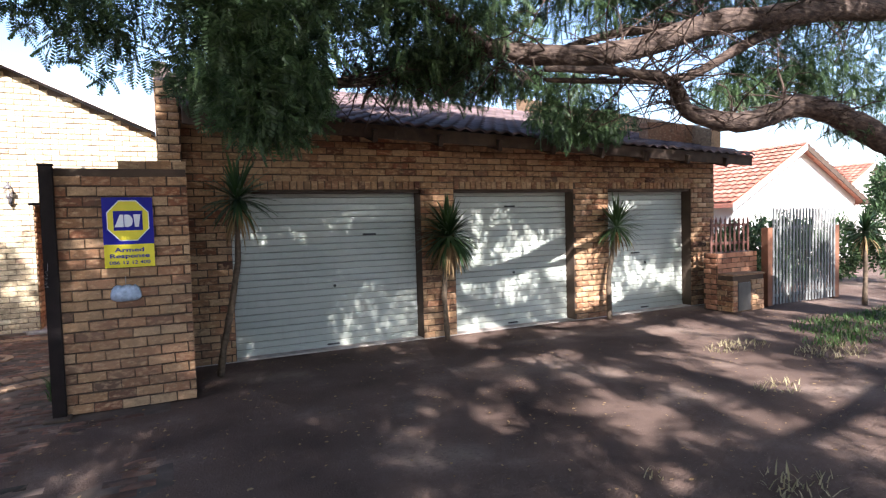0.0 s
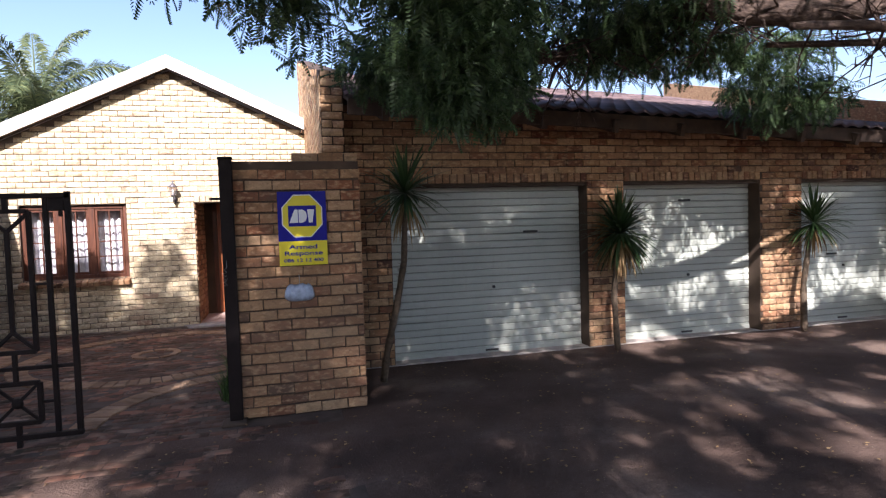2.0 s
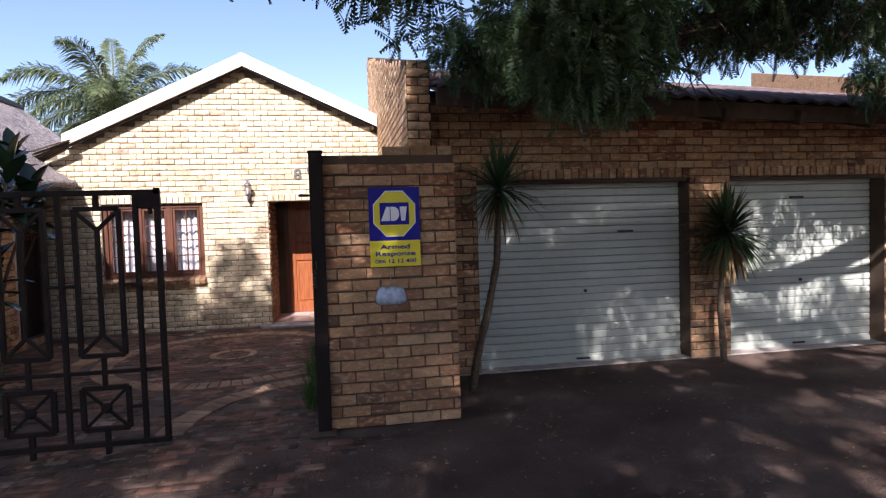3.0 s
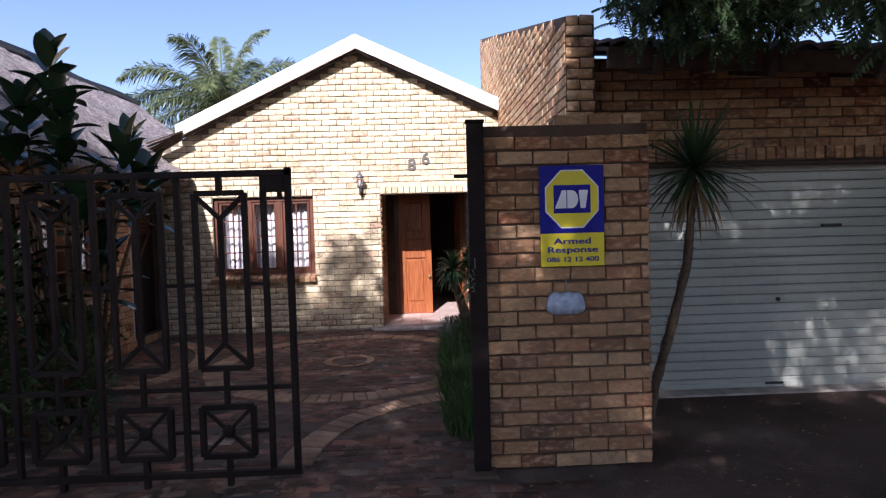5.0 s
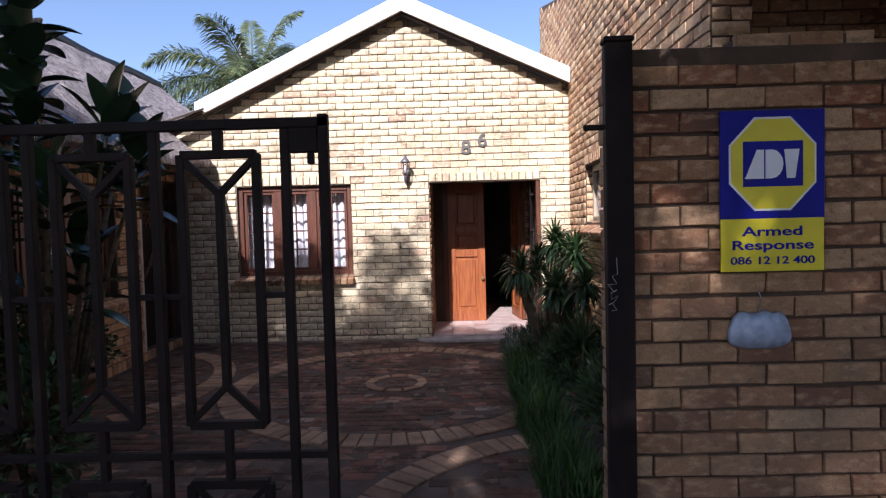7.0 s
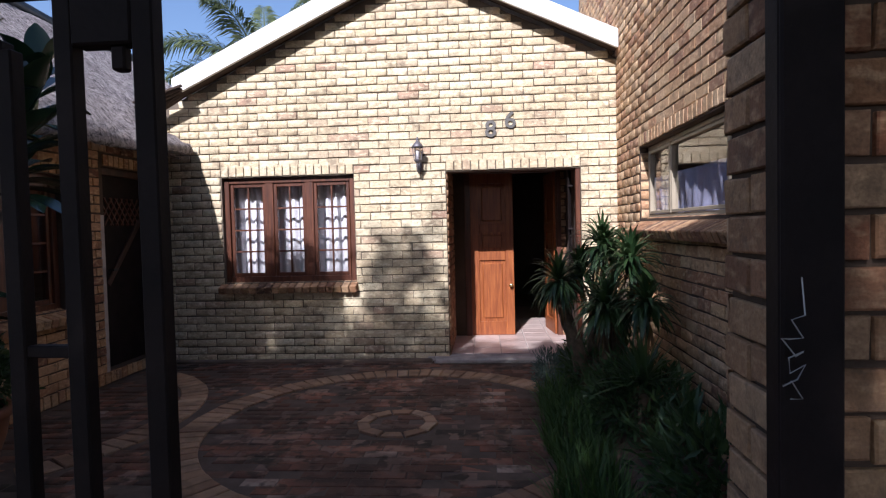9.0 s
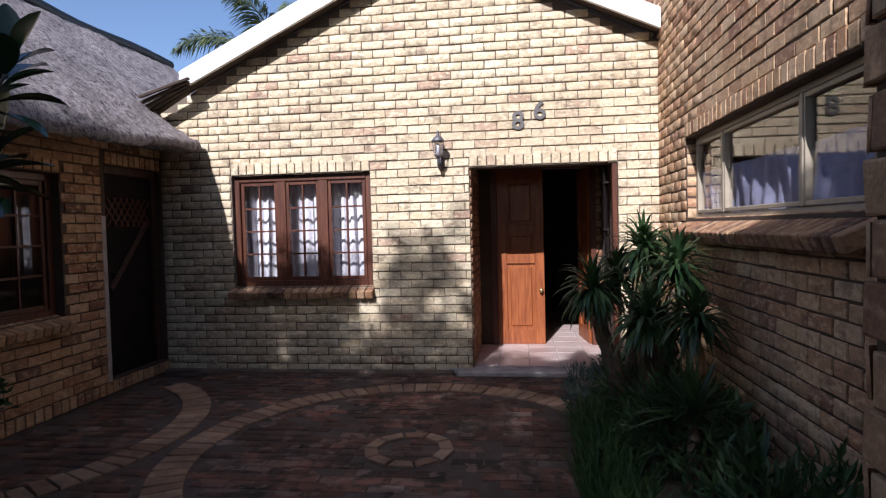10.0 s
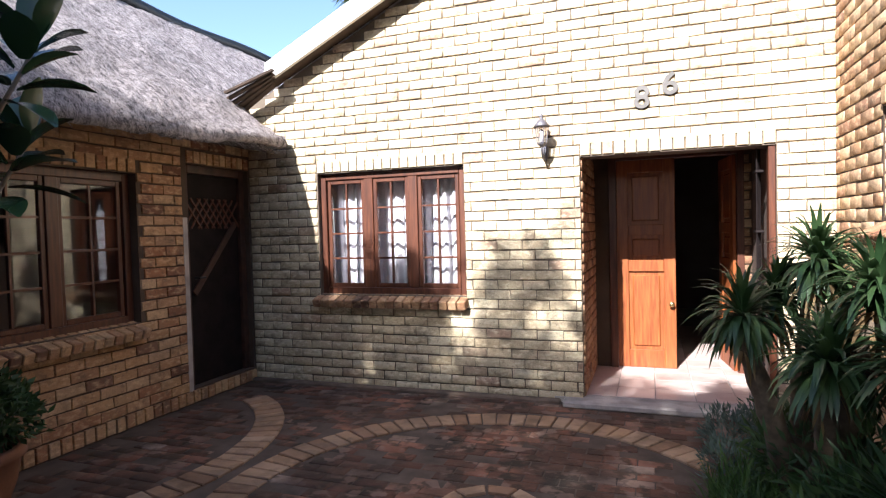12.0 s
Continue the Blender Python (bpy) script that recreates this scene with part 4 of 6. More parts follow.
def security_sign():
    sx, sy, sz = -0.454, PY0 - 0.022, 1.243
    sign = thing("security_sign", "blue and yellow armed-response security board on the pier", "sign", at=(sx, sy, sz))
    w, h, split = 0.39, 0.607, 0.2
    box_part("board", (0, w, -0.004, 0.004, split, h), SIGN_BLUE, sign, "blue upper board", r=0.001)
    box_part("lower_board", (0.002, w - 0.002, -0.004, 0.004, 0, split), SIGN_YELLOW, sign, "yellow lower board", r=0.001)

    def octagon(r, y0, y1, name, material):
        bm = bmesh.new()
        ring = [(w / 2 + r * math.cos(math.tau * (i + 0.5) / 8), split + 0.205 + r * 1.08 * math.sin(math.tau * (i + 0.5) / 8)) for i in range(8)]
        a = [bm.verts.new((x, y0, z)) for x, z in ring]
        b = [bm.verts.new((x, y1, z)) for x, z in ring]
        bm.faces.new(a)
        bm.faces.new(b[::-1])
        for i in range(8):
            bm.faces.new((a[i], a[(i + 1) % 8], b[(i + 1) % 8], b[i]))
        part(name, bm, material, sign)

    octagon(0.176, -0.006, 0.0, "octagon_edge", SIGN_WHITE)
    octagon(0.168, -0.008, 0.0, "octagon", SIGN_YELLOW)
    cz = split + 0.2
    box_part("emblem_field", (0.083, 0.307, -0.0095, 0.0, cz - 0.08, cz + 0.09), SIGN_BLUE, sign, r=0.001)
    wedge = [(0.09, -0.05), (0.16, -0.05), (0.16, 0.058), (0.134, 0.058)]
    drum = [(0.166, -0.05)] + [(0.19 + 0.042 * math.cos(q), 0.004 + 0.054 * math.sin(q)) for q in np.linspace(-math.pi / 2, math.pi / 2, 9)] + [(0.166, 0.058)]
    block = [(0.246, -0.05), (0.276, -0.05), (0.292, 0.058), (0.236, 0.058)]
    for ring in (wedge, drum, block):
        bm = bmesh.new()
        fr = [bm.verts.new((x, -0.0118, cz + z)) for x, z in ring]
        bk = [bm.verts.new((x, -0.009, cz + z)) for x, z in ring]
        bm.faces.new(fr)
        bm.faces.new(bk[::-1])
        for i in range(len(ring)):
            bm.faces.new((fr[i], fr[(i + 1) % len(ring)], bk[(i + 1) % len(ring)], bk[i]))
        part("emblem", bm, SIGN_WHITE, sign, "white abstract emblem shape")
    for text, z, size, wide in (("Armed", 0.135, 0.05, 1.62), ("Response", 0.083, 0.05, 1.6), ("086 12 12 400", 0.028, 0.04, 1.36)):
        letters(text, size, 0.001, (sx + w / 2, sy - 0.0045, sz + z), 0, SIGN_BLUE, "letter", sign, wide)


security_sign()


def letter_flap():
    """A bent plate hanging on the pier."""
    flap = thing("letter_flap", "grey-blue dented metal letter flap on the brick pier", "letter flap", at=(-0.305, PY0 - 0.014, 0.948))
    k = Nodes("dented_zinc", 0.5, 0.3)
    k.colour(k.ramp(k.noise(30, 5), [(0.35, (0.3, 0.36, 0.46)), (0.6, (0.46, 0.54, 0.66)), (0.75, (0.62, 0.68, 0.74))]))
    k.bump(k.noise(25, 4), 0.5, 0.006)
    n = 26
    ring = []
    for i in range(n):
        a = math.tau * i / n
        x = 0.118 * math.copysign(abs(math.cos(a)) ** 0.6, math.cos(a))
        z = 0.075 + 0.078 * math.copysign(abs(math.sin(a)) ** 0.7, math.sin(a))
        x *= 1.0 - 0.16 * (z - 0.075) / 0.078
        z -= 0.012 * (abs(x) < 0.07 and z > 0.12) * (1 + math.sin(x * 160) * 0.5)
        ring.append((x, z))
    bm = bmesh.new()
    outer = [bm.verts.new((x, 0.0, z)) for x, z in ring]
    mid = [bm.verts.new((x * 0.93, -0.018, 0.075 + (z - 0.075) * 0.92)) for x, z in ring]
    inner = [bm.verts.new((x * 0.5, -0.026, 0.075 + (z - 0.075) * 0.5)) for x, z in ring]
    for a, b in ((outer, mid), (mid, inner)):
        for i in range(n):
            bm.faces.new((a[i], a[(i + 1) % n], b[(i + 1) % n], b[i]))
    bm.faces.new(inner)
    bm.faces.new(outer[::-1])
    part("plate", bm, k.m, flap, smooth=True)
    bm = bmesh.new()
    tube(bm, [(0.0, 0.0, 0.14), (0.003, -0.015, 0.19), (0.0, 0.0, 0.215)], 0.003, 6)
    part("wire", bm, GALV, flap)


letter_flap()

post = thing("gate_post", "dark steel channel gate post standing against the pier", "gate post", at=(-0.838, 5.745, -0.03))
box_part("web", (-0.05, 0.05, -0.028, -0.018, 0, 2.14), STEEL_DARK, post)
box_part("flange", (-0.05, -0.04, -0.018, 0.03, 0, 2.14), STEEL_DARK, post)
box_part("flange", (0.04, 0.05, -0.018, 0.03, 0, 2.14), STEEL_DARK, post)
box_part("cap", (-0.056, 0.056, -0.034, 0.034, 2.14, 2.16), STEEL_DARK, post)
box_part("catch", (-0.13, -0.05, -0.012, 0.013, 1.82, 1.84), STEEL_DARK, post)
bm = bmesh.new()
r = random.Random(4)
strand = [(-0.02, -0.03, 1.34), (-0.02, -0.04, 1.28)] + [(-0.036 + 0.018 * math.sin(1.7 * i) + 0.006 * r.uniform(-1, 1), -0.036 - 0.004 * (i % 2), 1.26 - 0.009 * i + 0.012 * math.cos(2.3 * i)) for i in range(14)]
tube(bm, strand, 0.0013, 5)
part("wire", bm, GALV, post, "twist of loose wire")
bm = bmesh.new()
soft_box(bm, -0.95, -0.75, 5.64, 5.79, -0.012, 0.02, r=0.01)
structure(part("post_footing", bm, MORTAR), "rough concrete footing of the gate post", "footing")


def steel_gate():
    gate = thing("driveway_gate", "dark steel driveway gate with panelled geometric bars", "gate", at=(-1.945, 5.72, 0.0))

    def bar(name, x0, z0, x1, z1, w=0.017, parent=gate):
        bm = bmesh.new()
        l = math.hypot(x1 - x0, z1 - z0)
        soft_box(bm, -w, w, -w, w, 0, l, r=0.003, turn=pose(x0, 0, z0, 0, math.degrees(math.atan2(x1 - x0, z1 - z0)), 0))
        return part(name, bm, STEEL_DARK, parent)

    length, pitch, half = 2.59, 0.486, 0.143
    lo, hi, mid = 0.704, 1.735, 1.2
    bar("top_rail", -length, 1.845, 0.02, 1.845, 0.019)
    bar("bottom_rail", -length, 0.073, 0.02, 0.073, 0.019)
    bar("end_stile", 0.0, 0.092, 0.0, 1.875, 0.019)
    bar("end_stile", -length, 0.0, -length, 1.826, 0.022)
    bar("cross_rail", -length, 0.585, -0.019, 0.585, 0.014)
    box_part("lock_plate", (-0.128, -0.019, -0.02, 0.02, 1.733, 1.826), STEEL_DARK, gate)
    box_part("keeper", (-0.062, -0.036, -0.012, 0.012, 1.69, 1.733), STEEL_DARK, gate)
    bar("upright", -0.145, 0.092, -0.145, 1.826)
    for m in range(5):
        c = -0.4 - pitch * m
        bar("upright", c - pitch / 2, 0.092, c - pitch / 2, 1.826)
        right = -0.145 if m == 0 else c + pitch / 2
        panel = bar("panel", c, hi, c, 1.826)
        for x in (c - half, c + half):
            bar("panel_side", x, lo, x, hi, 0.016, panel)
        bar("panel_head", c - half, hi, c + half, hi, 0.016, panel)
        bar("panel_foot", c - half, lo, c + half, lo, 0.016, panel)
        bar("panel_spine", c, lo + 0.15, c, hi - 0.15, 0.015, panel)
        for s in (-1, 1):
            bar("panel_arm", c, hi - 0.15, c + s * half, hi - 0.01, 0.013, panel)
            bar("panel_arm", c, lo + 0.15, c + s * half, lo + 0.01, 0.013, panel)
        for z in (mid, 0.327):
            bar("spacer", c - pitch / 2, z, c - half, z, 0.011)
            bar("spacer", c + half, z, right, z, 0.011)
        bar("spacer", c, 0.474, c, 0.704, 0.015)
        sq = bar("square", c - 0.15, 0.474, c + 0.15, 0.474)
        bar("square_side", c - 0.15, 0.18, c - 0.15, 0.474, 0.017, sq)
        bar("square_side", c + 0.15, 0.18, c + 0.15, 0.474, 0.017, sq)
        bar("square_foot", c - 0.15, 0.18, c + 0.15, 0.18, 0.017, sq)
        for s in (-1, 1):
            bar("square_arm", c - 0.14 * s, 0.19, c + 0.14 * s, 0.464, 0.011, sq)
        bm = bmesh.new()
        bmesh.ops.create_uvsphere(bm, u_segments=12, v_segments=8, radius=0.04)
        bmesh.ops.transform(bm, matrix=pose(c, 0, 0.327) @ Matrix.Diagonal((1, 0.6, 1, 1)), verts=bm.verts)
        part("boss", bm, STEEL_DARK, sq, smooth=True)
        bar("foot", c, 0.0, c, 0.18, 0.017)


steel_gate()


# ---- lamp and house number on the gable ----
LAMP_GREY = plain("dull_grey_casting", (0.13, 0.12, 0.13), 0.5, 0.4, 0.2)


def wall_lantern():
    lamp = thing("wall_lantern", "grey coach lantern with glass sides on the brick gable", "wall lamp", at=(-2.04, G - 0.013, 2.14))
    bm = bmesh.new()
    lathe(bm, [(0.0, 0.0), (0.035, 0.003), (0.035, 0.012), (0.02, 0.02)], 14)
    bmesh.ops.transform(bm, matrix=pose(0, 0, -0.09, 90) @ Matrix.Diagonal((0.9, 2.2, 1, 1)), verts=bm.verts)
    part("back_plate", bm, LAMP_GREY, lamp, smooth=True)
    bm = bmesh.new()
    tube(bm, [(0, 0, -0.13), (0, -0.05, -0.16), (0, -0.11, -0.14), (0, -0.14, -0.09), (0, -0.14, -0.05)], 0.01, 8)
    part("arm", bm, LAMP_GREY, lamp, smooth=True)
    bm = bmesh.new()
    lathe(bm, [(0.012, -0.07), (0.035, -0.05), (0.04, -0.035)], 6, (0, -0.14, 0))
    part("base", bm, LAMP_GREY, lamp)
    bm = bmesh.new()
    lathe(bm, [(0.034, -0.035), (0.05, 0.09)], 6, (0, -0.14, 0))
    p = part("glass", bm, GLASS, lamp, "clear lantern glass")
    p.visible_shadow = False
    bm = bmesh.new()
    for s in range(6):
        a = math.tau * s / 6
        tube(bm, [(0.037 * math.cos(a), -0.14 + 0.037 * math.sin(a), -0.035), (0.053 * math.cos(a), -0.14 + 0.053 * math.sin(a), 0.09)], 0.004, 5)
    part("cage", bm, LAMP_GREY, lamp)
    bm = bmesh.new()
    lathe(bm, [(0.062, 0.088), (0.066, 0.096), (0.035, 0.135), (0.018, 0.15), (0.012, 0.165), (0.018, 0.175), (0.004, 0.195)], 12, (0, -0.14, 0))
    part("roof_cap", bm, LAMP_GREY, lamp, smooth=True)
    bm = bmesh.new()
    lathe(bm, [(0.012, -0.03), (0.014, 0.03), (0.018, 0.055), (0.006, 0.075)], 10, (0, -0.14, 0))
    part("bulb", bm, CURTAIN, lamp, "white bulb", True)


wall_lantern()
for digit, x, z in (("8", -1.288, 2.335), ("6", -1.085, 2.42)):
    ob, = letters(digit, 0.235, 0.008, (x, G - 0.022, z), 0, IRON_GREY, "house_numeral", None, 1.05)
    tagged(ob, "grey metal house numeral %s fixed on the brick gable" % digit, "house number")

# ---- neighbours past the garage ----
bm = bmesh.new()
soft_box(bm, 8.0, 8.95, 6.5, 6.75, -0.01, 0.92)
low_wall = structure(part("boundary_wall", bm, MORTAR), "low red-brown brick boundary wall", "wall")
BRICK_RED = brick_material("red_brown_brick", [(0.0, (0.25, 0.1, 0.06)), (0.5, (0.34, 0.14, 0.08)), (1.0, (0.42, 0.2, 0.12))])
lay_bricks(low_wall, BRICK_RED, lambda u, z: (u, 6.5, z), 0, 8.0, 8.95, 0.0, flat_top(0.92), near=lambda u, z: True, seed=31)
meter = thing("meter_housing", "small brick meter housing with a grey steel door", "meter box", at=(8.0, 6.2, 0.0))
box_part("body", (0, 0.72, 0.012, 0.29, 0, 0.57), MORTAR, meter)
box_part("door", (0.11, 0.4, -0.006, 0.01, 0.02, 0.46), IRON_GREY, meter, "dark grey steel meter door")
box_part("coping", (-0.02, 0.74, -0.01, 0.29, 0.57, 0.6), BRICK_TAN, meter)
lay_bricks(meter, BRICK_TAN, lambda u, z: (0.002, u, z), radians(-90), 0.0, 0.29, 0.0, flat_top(0.57), near=lambda u, z: True, seed=35)
lay_bricks(low_wall, BRICK_RED, lambda u, z: (8.0, u, z), radians(-90), 6.5, 6.75, 0.0, flat_top(0.92), near=lambda u, z: False, seed=36)
lay_bricks(meter, BRICK_TAN, lambda u, z: (u, 0.012, z), 0, 0.0, 0.72, 0.0, flat_top(0.57), holes=[(0.1, 0.41, 0, 0.48)], near=lambda u, z: True, seed=32)


def palisade(name, label, x0, x1, y, z0, z1, gap, material, rails):
    f = thing(name, label, "fence", at=(x0, y, z0))
    n = round((x1 - x0) / gap)
    h = z1 - z0
    bm = bmesh.new()
    soft_box(bm, -0.022, 0.022, -0.008, 0.008, 0, h - 0.06, r=0.003)
    tip = [bm.verts.new(p) for p in ((-0.022, 0, h - 0.06), (0.022, 0, h - 0.06), (0, 0, h))]
    bm.faces.new(tip)
    first = part("pale", bm, material, f)
    for i in range(1, n + 1):
        o = new("pale", first.data)
        o.parent = f
        o.location = (i * (x1 - x0) / n, 0, 0)
    for z in rails:
        box_part("rail", (0, x1 - x0, 0.01, 0.04, z, z + 0.045), material, f)
    return f


palisade("fence", "rust-brown steel palisade on the low wall", 8.02, 8.9, 6.62, 0.92, 1.52, 0.11, plain("rusty_paint", (0.12, 0.05, 0.035), 0.7), (0.12, 0.42))
palisade("palisade_gate", "galvanised grey steel palisade sliding gate", 9.1, 10.75, 6.3, 0.02, 1.66, 0.085, PALE_GREY, (0.12, 1.25))
for x in (9.02, 10.84):
    structure(box_part("gate_pier", (x - 0.06, x + 0.06, 6.3, 6.42, 0, 1.3), TERRACOTTA), "red-brown post of the neighbouring gate", "post")


def neighbour_house():
    house = thing("neighbour_house", "white plastered neighbouring house with a red tiled roof", "house", at=(17.8, 11.5, 0.0))
    half, eave, apex, deep = 2.95, 1.95, 3.55, 9.0
    bm = bmesh.new()
    pts = [(-half, 0.0), (half, 0.0), (half, eave), (0, apex), (-half, eave)]
    a = [bm.verts.new((x, 0, z)) for x, z in pts]
    b = [bm.verts.new((x, deep, z)) for x, z in pts]
    bm.faces.new(a)
    bm.faces.new(b[::-1])
    for i in range(5):
        bm.faces.new((a[i], a[(i + 1) % 5], b[(i + 1) % 5], b[i]))
    part("wall", bm, PLASTER, house)
    for s in (-1, 1):
        bm = bmesh.new()
        o = 0.35
        sl = (apex - eave) / half
        pr = [(0, apex + 0.05), (s * (half + o), eave + 0.05 - sl * o), (s * (half + o), eave - 0.06 - sl * o), (0, apex - 0.06)]
        a = [bm.verts.new((x, -0.25, z)) for x, z in pr]
        b = [bm.verts.new((x, deep, z)) for x, z in pr]
        for q in (a, b[::-1]):
            bm.faces.new(q)
        for i in range(4):
            bm.faces.new((a[i], a[(i + 1) % 4], b[(i + 1) % 4], b[i]))
        roof = part("roof", bm, TILE_RED, house, "red tiled slope")
        vs, fs = [], []
        rows, cols = 14, 36
        for r in range(rows):
            for c in range(cols):
                t0, t1 = r / rows, (r + 1) / rows
                y0, y1 = -0.25 + deep * c / cols, -0.25 + deep * (c + 0.94) / cols
                k = len(vs)
                for t, lift in ((t0, 0.03), (t1, 0.065)):
                    x, z = s * (half + o) * t, apex + 0.05 - sl * (half + o) * t + lift
                    vs += [(x, y0, z), (x, (y0 + y1) / 2, z + 0.03), (x, y1, z)]
                fs += [(k, k + 1, k + 4, k + 3), (k + 1, k + 2, k + 5, k + 4)]
        t = raw_part("roof_tile", vs, fs, TILE_RED, roof)
        t["kind"] = "stuff"
        bm = bmesh.new()
        pr = [(0, apex + 0.04), (s * (half + o), eave + 0.04 - sl * o), (s * (half + o), eave - 0.14 - sl * o), (0, apex - 0.14)]
        a = [bm.verts.new((x, -0.28, z)) for x, z in pr]
        b = [bm.verts.new((x, -0.251, z)) for x, z in pr]
        for q in (a, b[::-1]):
            bm.faces.new(q)
        for i in range(4):
            bm.faces.new((a[i], a[(i + 1) % 4], b[(i + 1) % 4], b[i]))
        part("barge_board", bm, RAFTER if s > 0 else WHITE_PAINT, house)
    return house


first_house = neighbour_house()
second = copy_thing(first_house, pose(29.0, 15.5, 0.0))
tagged(second, "far neighbouring house with a red tiled roof", "house")


# ---- plants ----
def blade_set(rnd, n, centre, length, width, droop, up_min, up_max, curl=5):
    """Strap leaves round a head: each a bent strip with a keel."""
    vs, fs = [], []
    for i in range(n):
        az, el = rnd.uniform(0, math.tau), rnd.uniform(up_min, up_max)
        l, w = length * rnd.uniform(0.7, 1.1), width * rnd.uniform(0.8, 1.2)
        d = Vector((math.cos(az) * math.cos(el), math.sin(az) * math.cos(el), math.sin(el)))
        side = Vector((-math.sin(az), math.cos(az), 0))
        p, k0 = Vector(centre), len(vs)
        for s in range(curl + 1):
            f = s / curl
            ww = w * (0.55 + 0.9 * f if f < 0.4 else 0.91 * (1 - ((f - 0.4) / 0.6) ** 2) + 0.02)
            vs += [tuple(p - side * ww / 2 + Vector((0, 0, 0.15 * ww))), tuple(p), tuple(p + side * ww / 2 + Vector((0, 0, 0.15 * ww)))]
            p = p + d * (l / curl)
            d = (d + Vector((0, 0, -droop * (0.5 + f) * rnd.uniform(0.6, 1.3)))).normalized()
        for s in range(curl):
            a = k0 + 3 * s
            fs += [(a, a + 1, a + 4, a + 3), (a + 1, a + 2, a + 5, a + 4)]
    return vs, fs


def yucca(label, base, trunk, heads, seed, leaf=0.42, width=0.03, count=70, dry=0, droop=0.1, material=None, lows=-0.5, stubs=0):
    rnd = random.Random(seed)
    plant = thing("yucca", label, "plant", at=base)
    o = Vector(base)
    for pts, rad in trunk:
        bm = bmesh.new()
        fine = []
        for a, b in zip(pts, pts[1:]):
            fine += [Vector(a).lerp(Vector(b), t / 6) - o for t in range(6)]
        fine.append(Vector(pts[-1]) - o)
        tube(bm, fine, [rad * (1.15 - 0.4 * i / len(fine)) * rnd.uniform(0.88, 1.14) for i in range(len(fine))], 9)
        stem = part("trunk", bm, TRUNK_YUCCA, plant, smooth=True)
        if stubs:
            vs, fs = [], []
            for i in range(stubs):
                c = fine[min(len(fine) - 2, int((0.12 + 0.88 * i / stubs) * len(fine)))].lerp(fine[min(len(fine) - 1, 1 + int((0.12 + 0.88 * i / stubs) * len(fine)))], rnd.random())
                v1, f1 = blade_set(rnd, 1, c, 0.075, 0.022, 0.02, 0.1, 0.9, 2)
                fs += [tuple(q + len(vs) for q in f) for f in f1]
                vs += v1
            raw_part("leaf_stubs", vs, fs, TRUNK_YUCCA, stem, "dry stubs of old leaves")["kind"] = "stuff"
    for h in heads:
        c = Vector(h[:3]) - o
        scale = h[3] if len(h) > 3 else 1.0
        vs, fs = blade_set(rnd, int(count * scale), c, leaf * scale, width * (0.6 + 0.4 * scale), droop, lows, 1.45)
        crown = raw_part("leaves", vs, fs, material or LEAF_YUCCA, plant)
        crown["kind"] = "stuff"
        if dry:
            vs, fs = blade_set(rnd, dry, c - Vector((0, 0, 0.08)), leaf * 0.85, width * 0.8, 0.5, -1.4, -0.2)
            d = raw_part("dead_leaves", vs, fs, LEAF_DRY, plant, "dry brown hanging leaves")
            d["kind"] = "stuff"
    return plant


yucca("slender leaning yucca before the wide garage door", (0.49, 6.52, -0.01), [([(0.49, 6.52, 0), (0.53, 6.48, 0.3), (0.62, 6.39, 0.75), (0.69, 6.29, 1.2), (0.7, 6.2, 1.78)], 0.034)], [(0.7, 6.19, 1.84)], 3, 0.5, 0.03, 120, 26, 0.15, lows=-0.75, stubs=170)
yucca("bushy yucca with dry skirt between garage doors", (3.33, 6.85, -0.01), [([(3.33, 6.85, 0), (3.3, 6.86, 0.6), (3.36, 6.88, 1.25)], 0.035)], [(3.38, 6.84, 1.36)], 4, 0.56, 0.036, 230, 130, 0.2, lows=-0.9)
yucca("young yucca on a thin stem beside a garage door", (6.08, 6.85, -0.01), [([(6.08, 6.85, 0), (6.08, 6.86, 0.6), (6.2, 6.9, 1.05), (6.25, 6.9, 1.35)], 0.035)], [(6.25, 6.86, 1.4)], 5, 0.52, 0.034, 120, 24, 0.16, lows=-0.7)
yucca("young yucca by the neighbouring gate", (10.3, 5.55, -0.01), [([(10.3, 5.55, 0), (10.32, 5.55, 0.6), (10.3, 5.55, 1.1)], 0.035)], [(10.3, 5.55, 1.2)], 6, 0.45, 0.03, 120, 20, 0.12)
yucca("multi-stemmed glossy yucca by the entrance", (-0.5, 9.45, -0.01),
      [([(-0.48, 9.5, 0), (-0.5, 9.5, 0.5), (-0.45, 9.5, 1.1)], 0.07), ([(-0.55, 9.4, 0), (-0.66, 9.35, 0.4), (-0.8, 9.35, 0.85)], 0.06), ([(-0.45, 9.3, 0), (-0.4, 9.15, 0.5), (-0.34, 9.0, 1.0)], 0.06), ([(-0.5, 9.35, 0), (-0.5, 9.1, 0.35), (-0.52, 8.95, 0.7)], 0.05)],
      [(-0.43, 9.5, 1.22), (-0.8, 9.35, 0.95), (-0.33, 9.0, 1.12), (-0.52, 8.95, 0.8), (-0.3, 9.75, 1.1, 0.85), (-0.6, 9.6, 1.02, 0.9), (-0.42, 9.2, 0.85, 0.9), (-0.3, 8.7, 0.85, 0.9)], 7, 0.31, 0.034, 150, 14, 0.45, lows=-0.7)
yucca("low dark green rosette plant in the bed", (-0.42, 8.35, -0.01), [([(-0.42, 8.35, 0), (-0.42, 8.35, 0.36)], 0.04)], [(-0.42, 8.35, 0.42, 1.1), (-0.32, 7.8, 0.3, 0.9)], 8, 0.3, 0.028, 60, 0, 0.14, None, lows=-0.2)


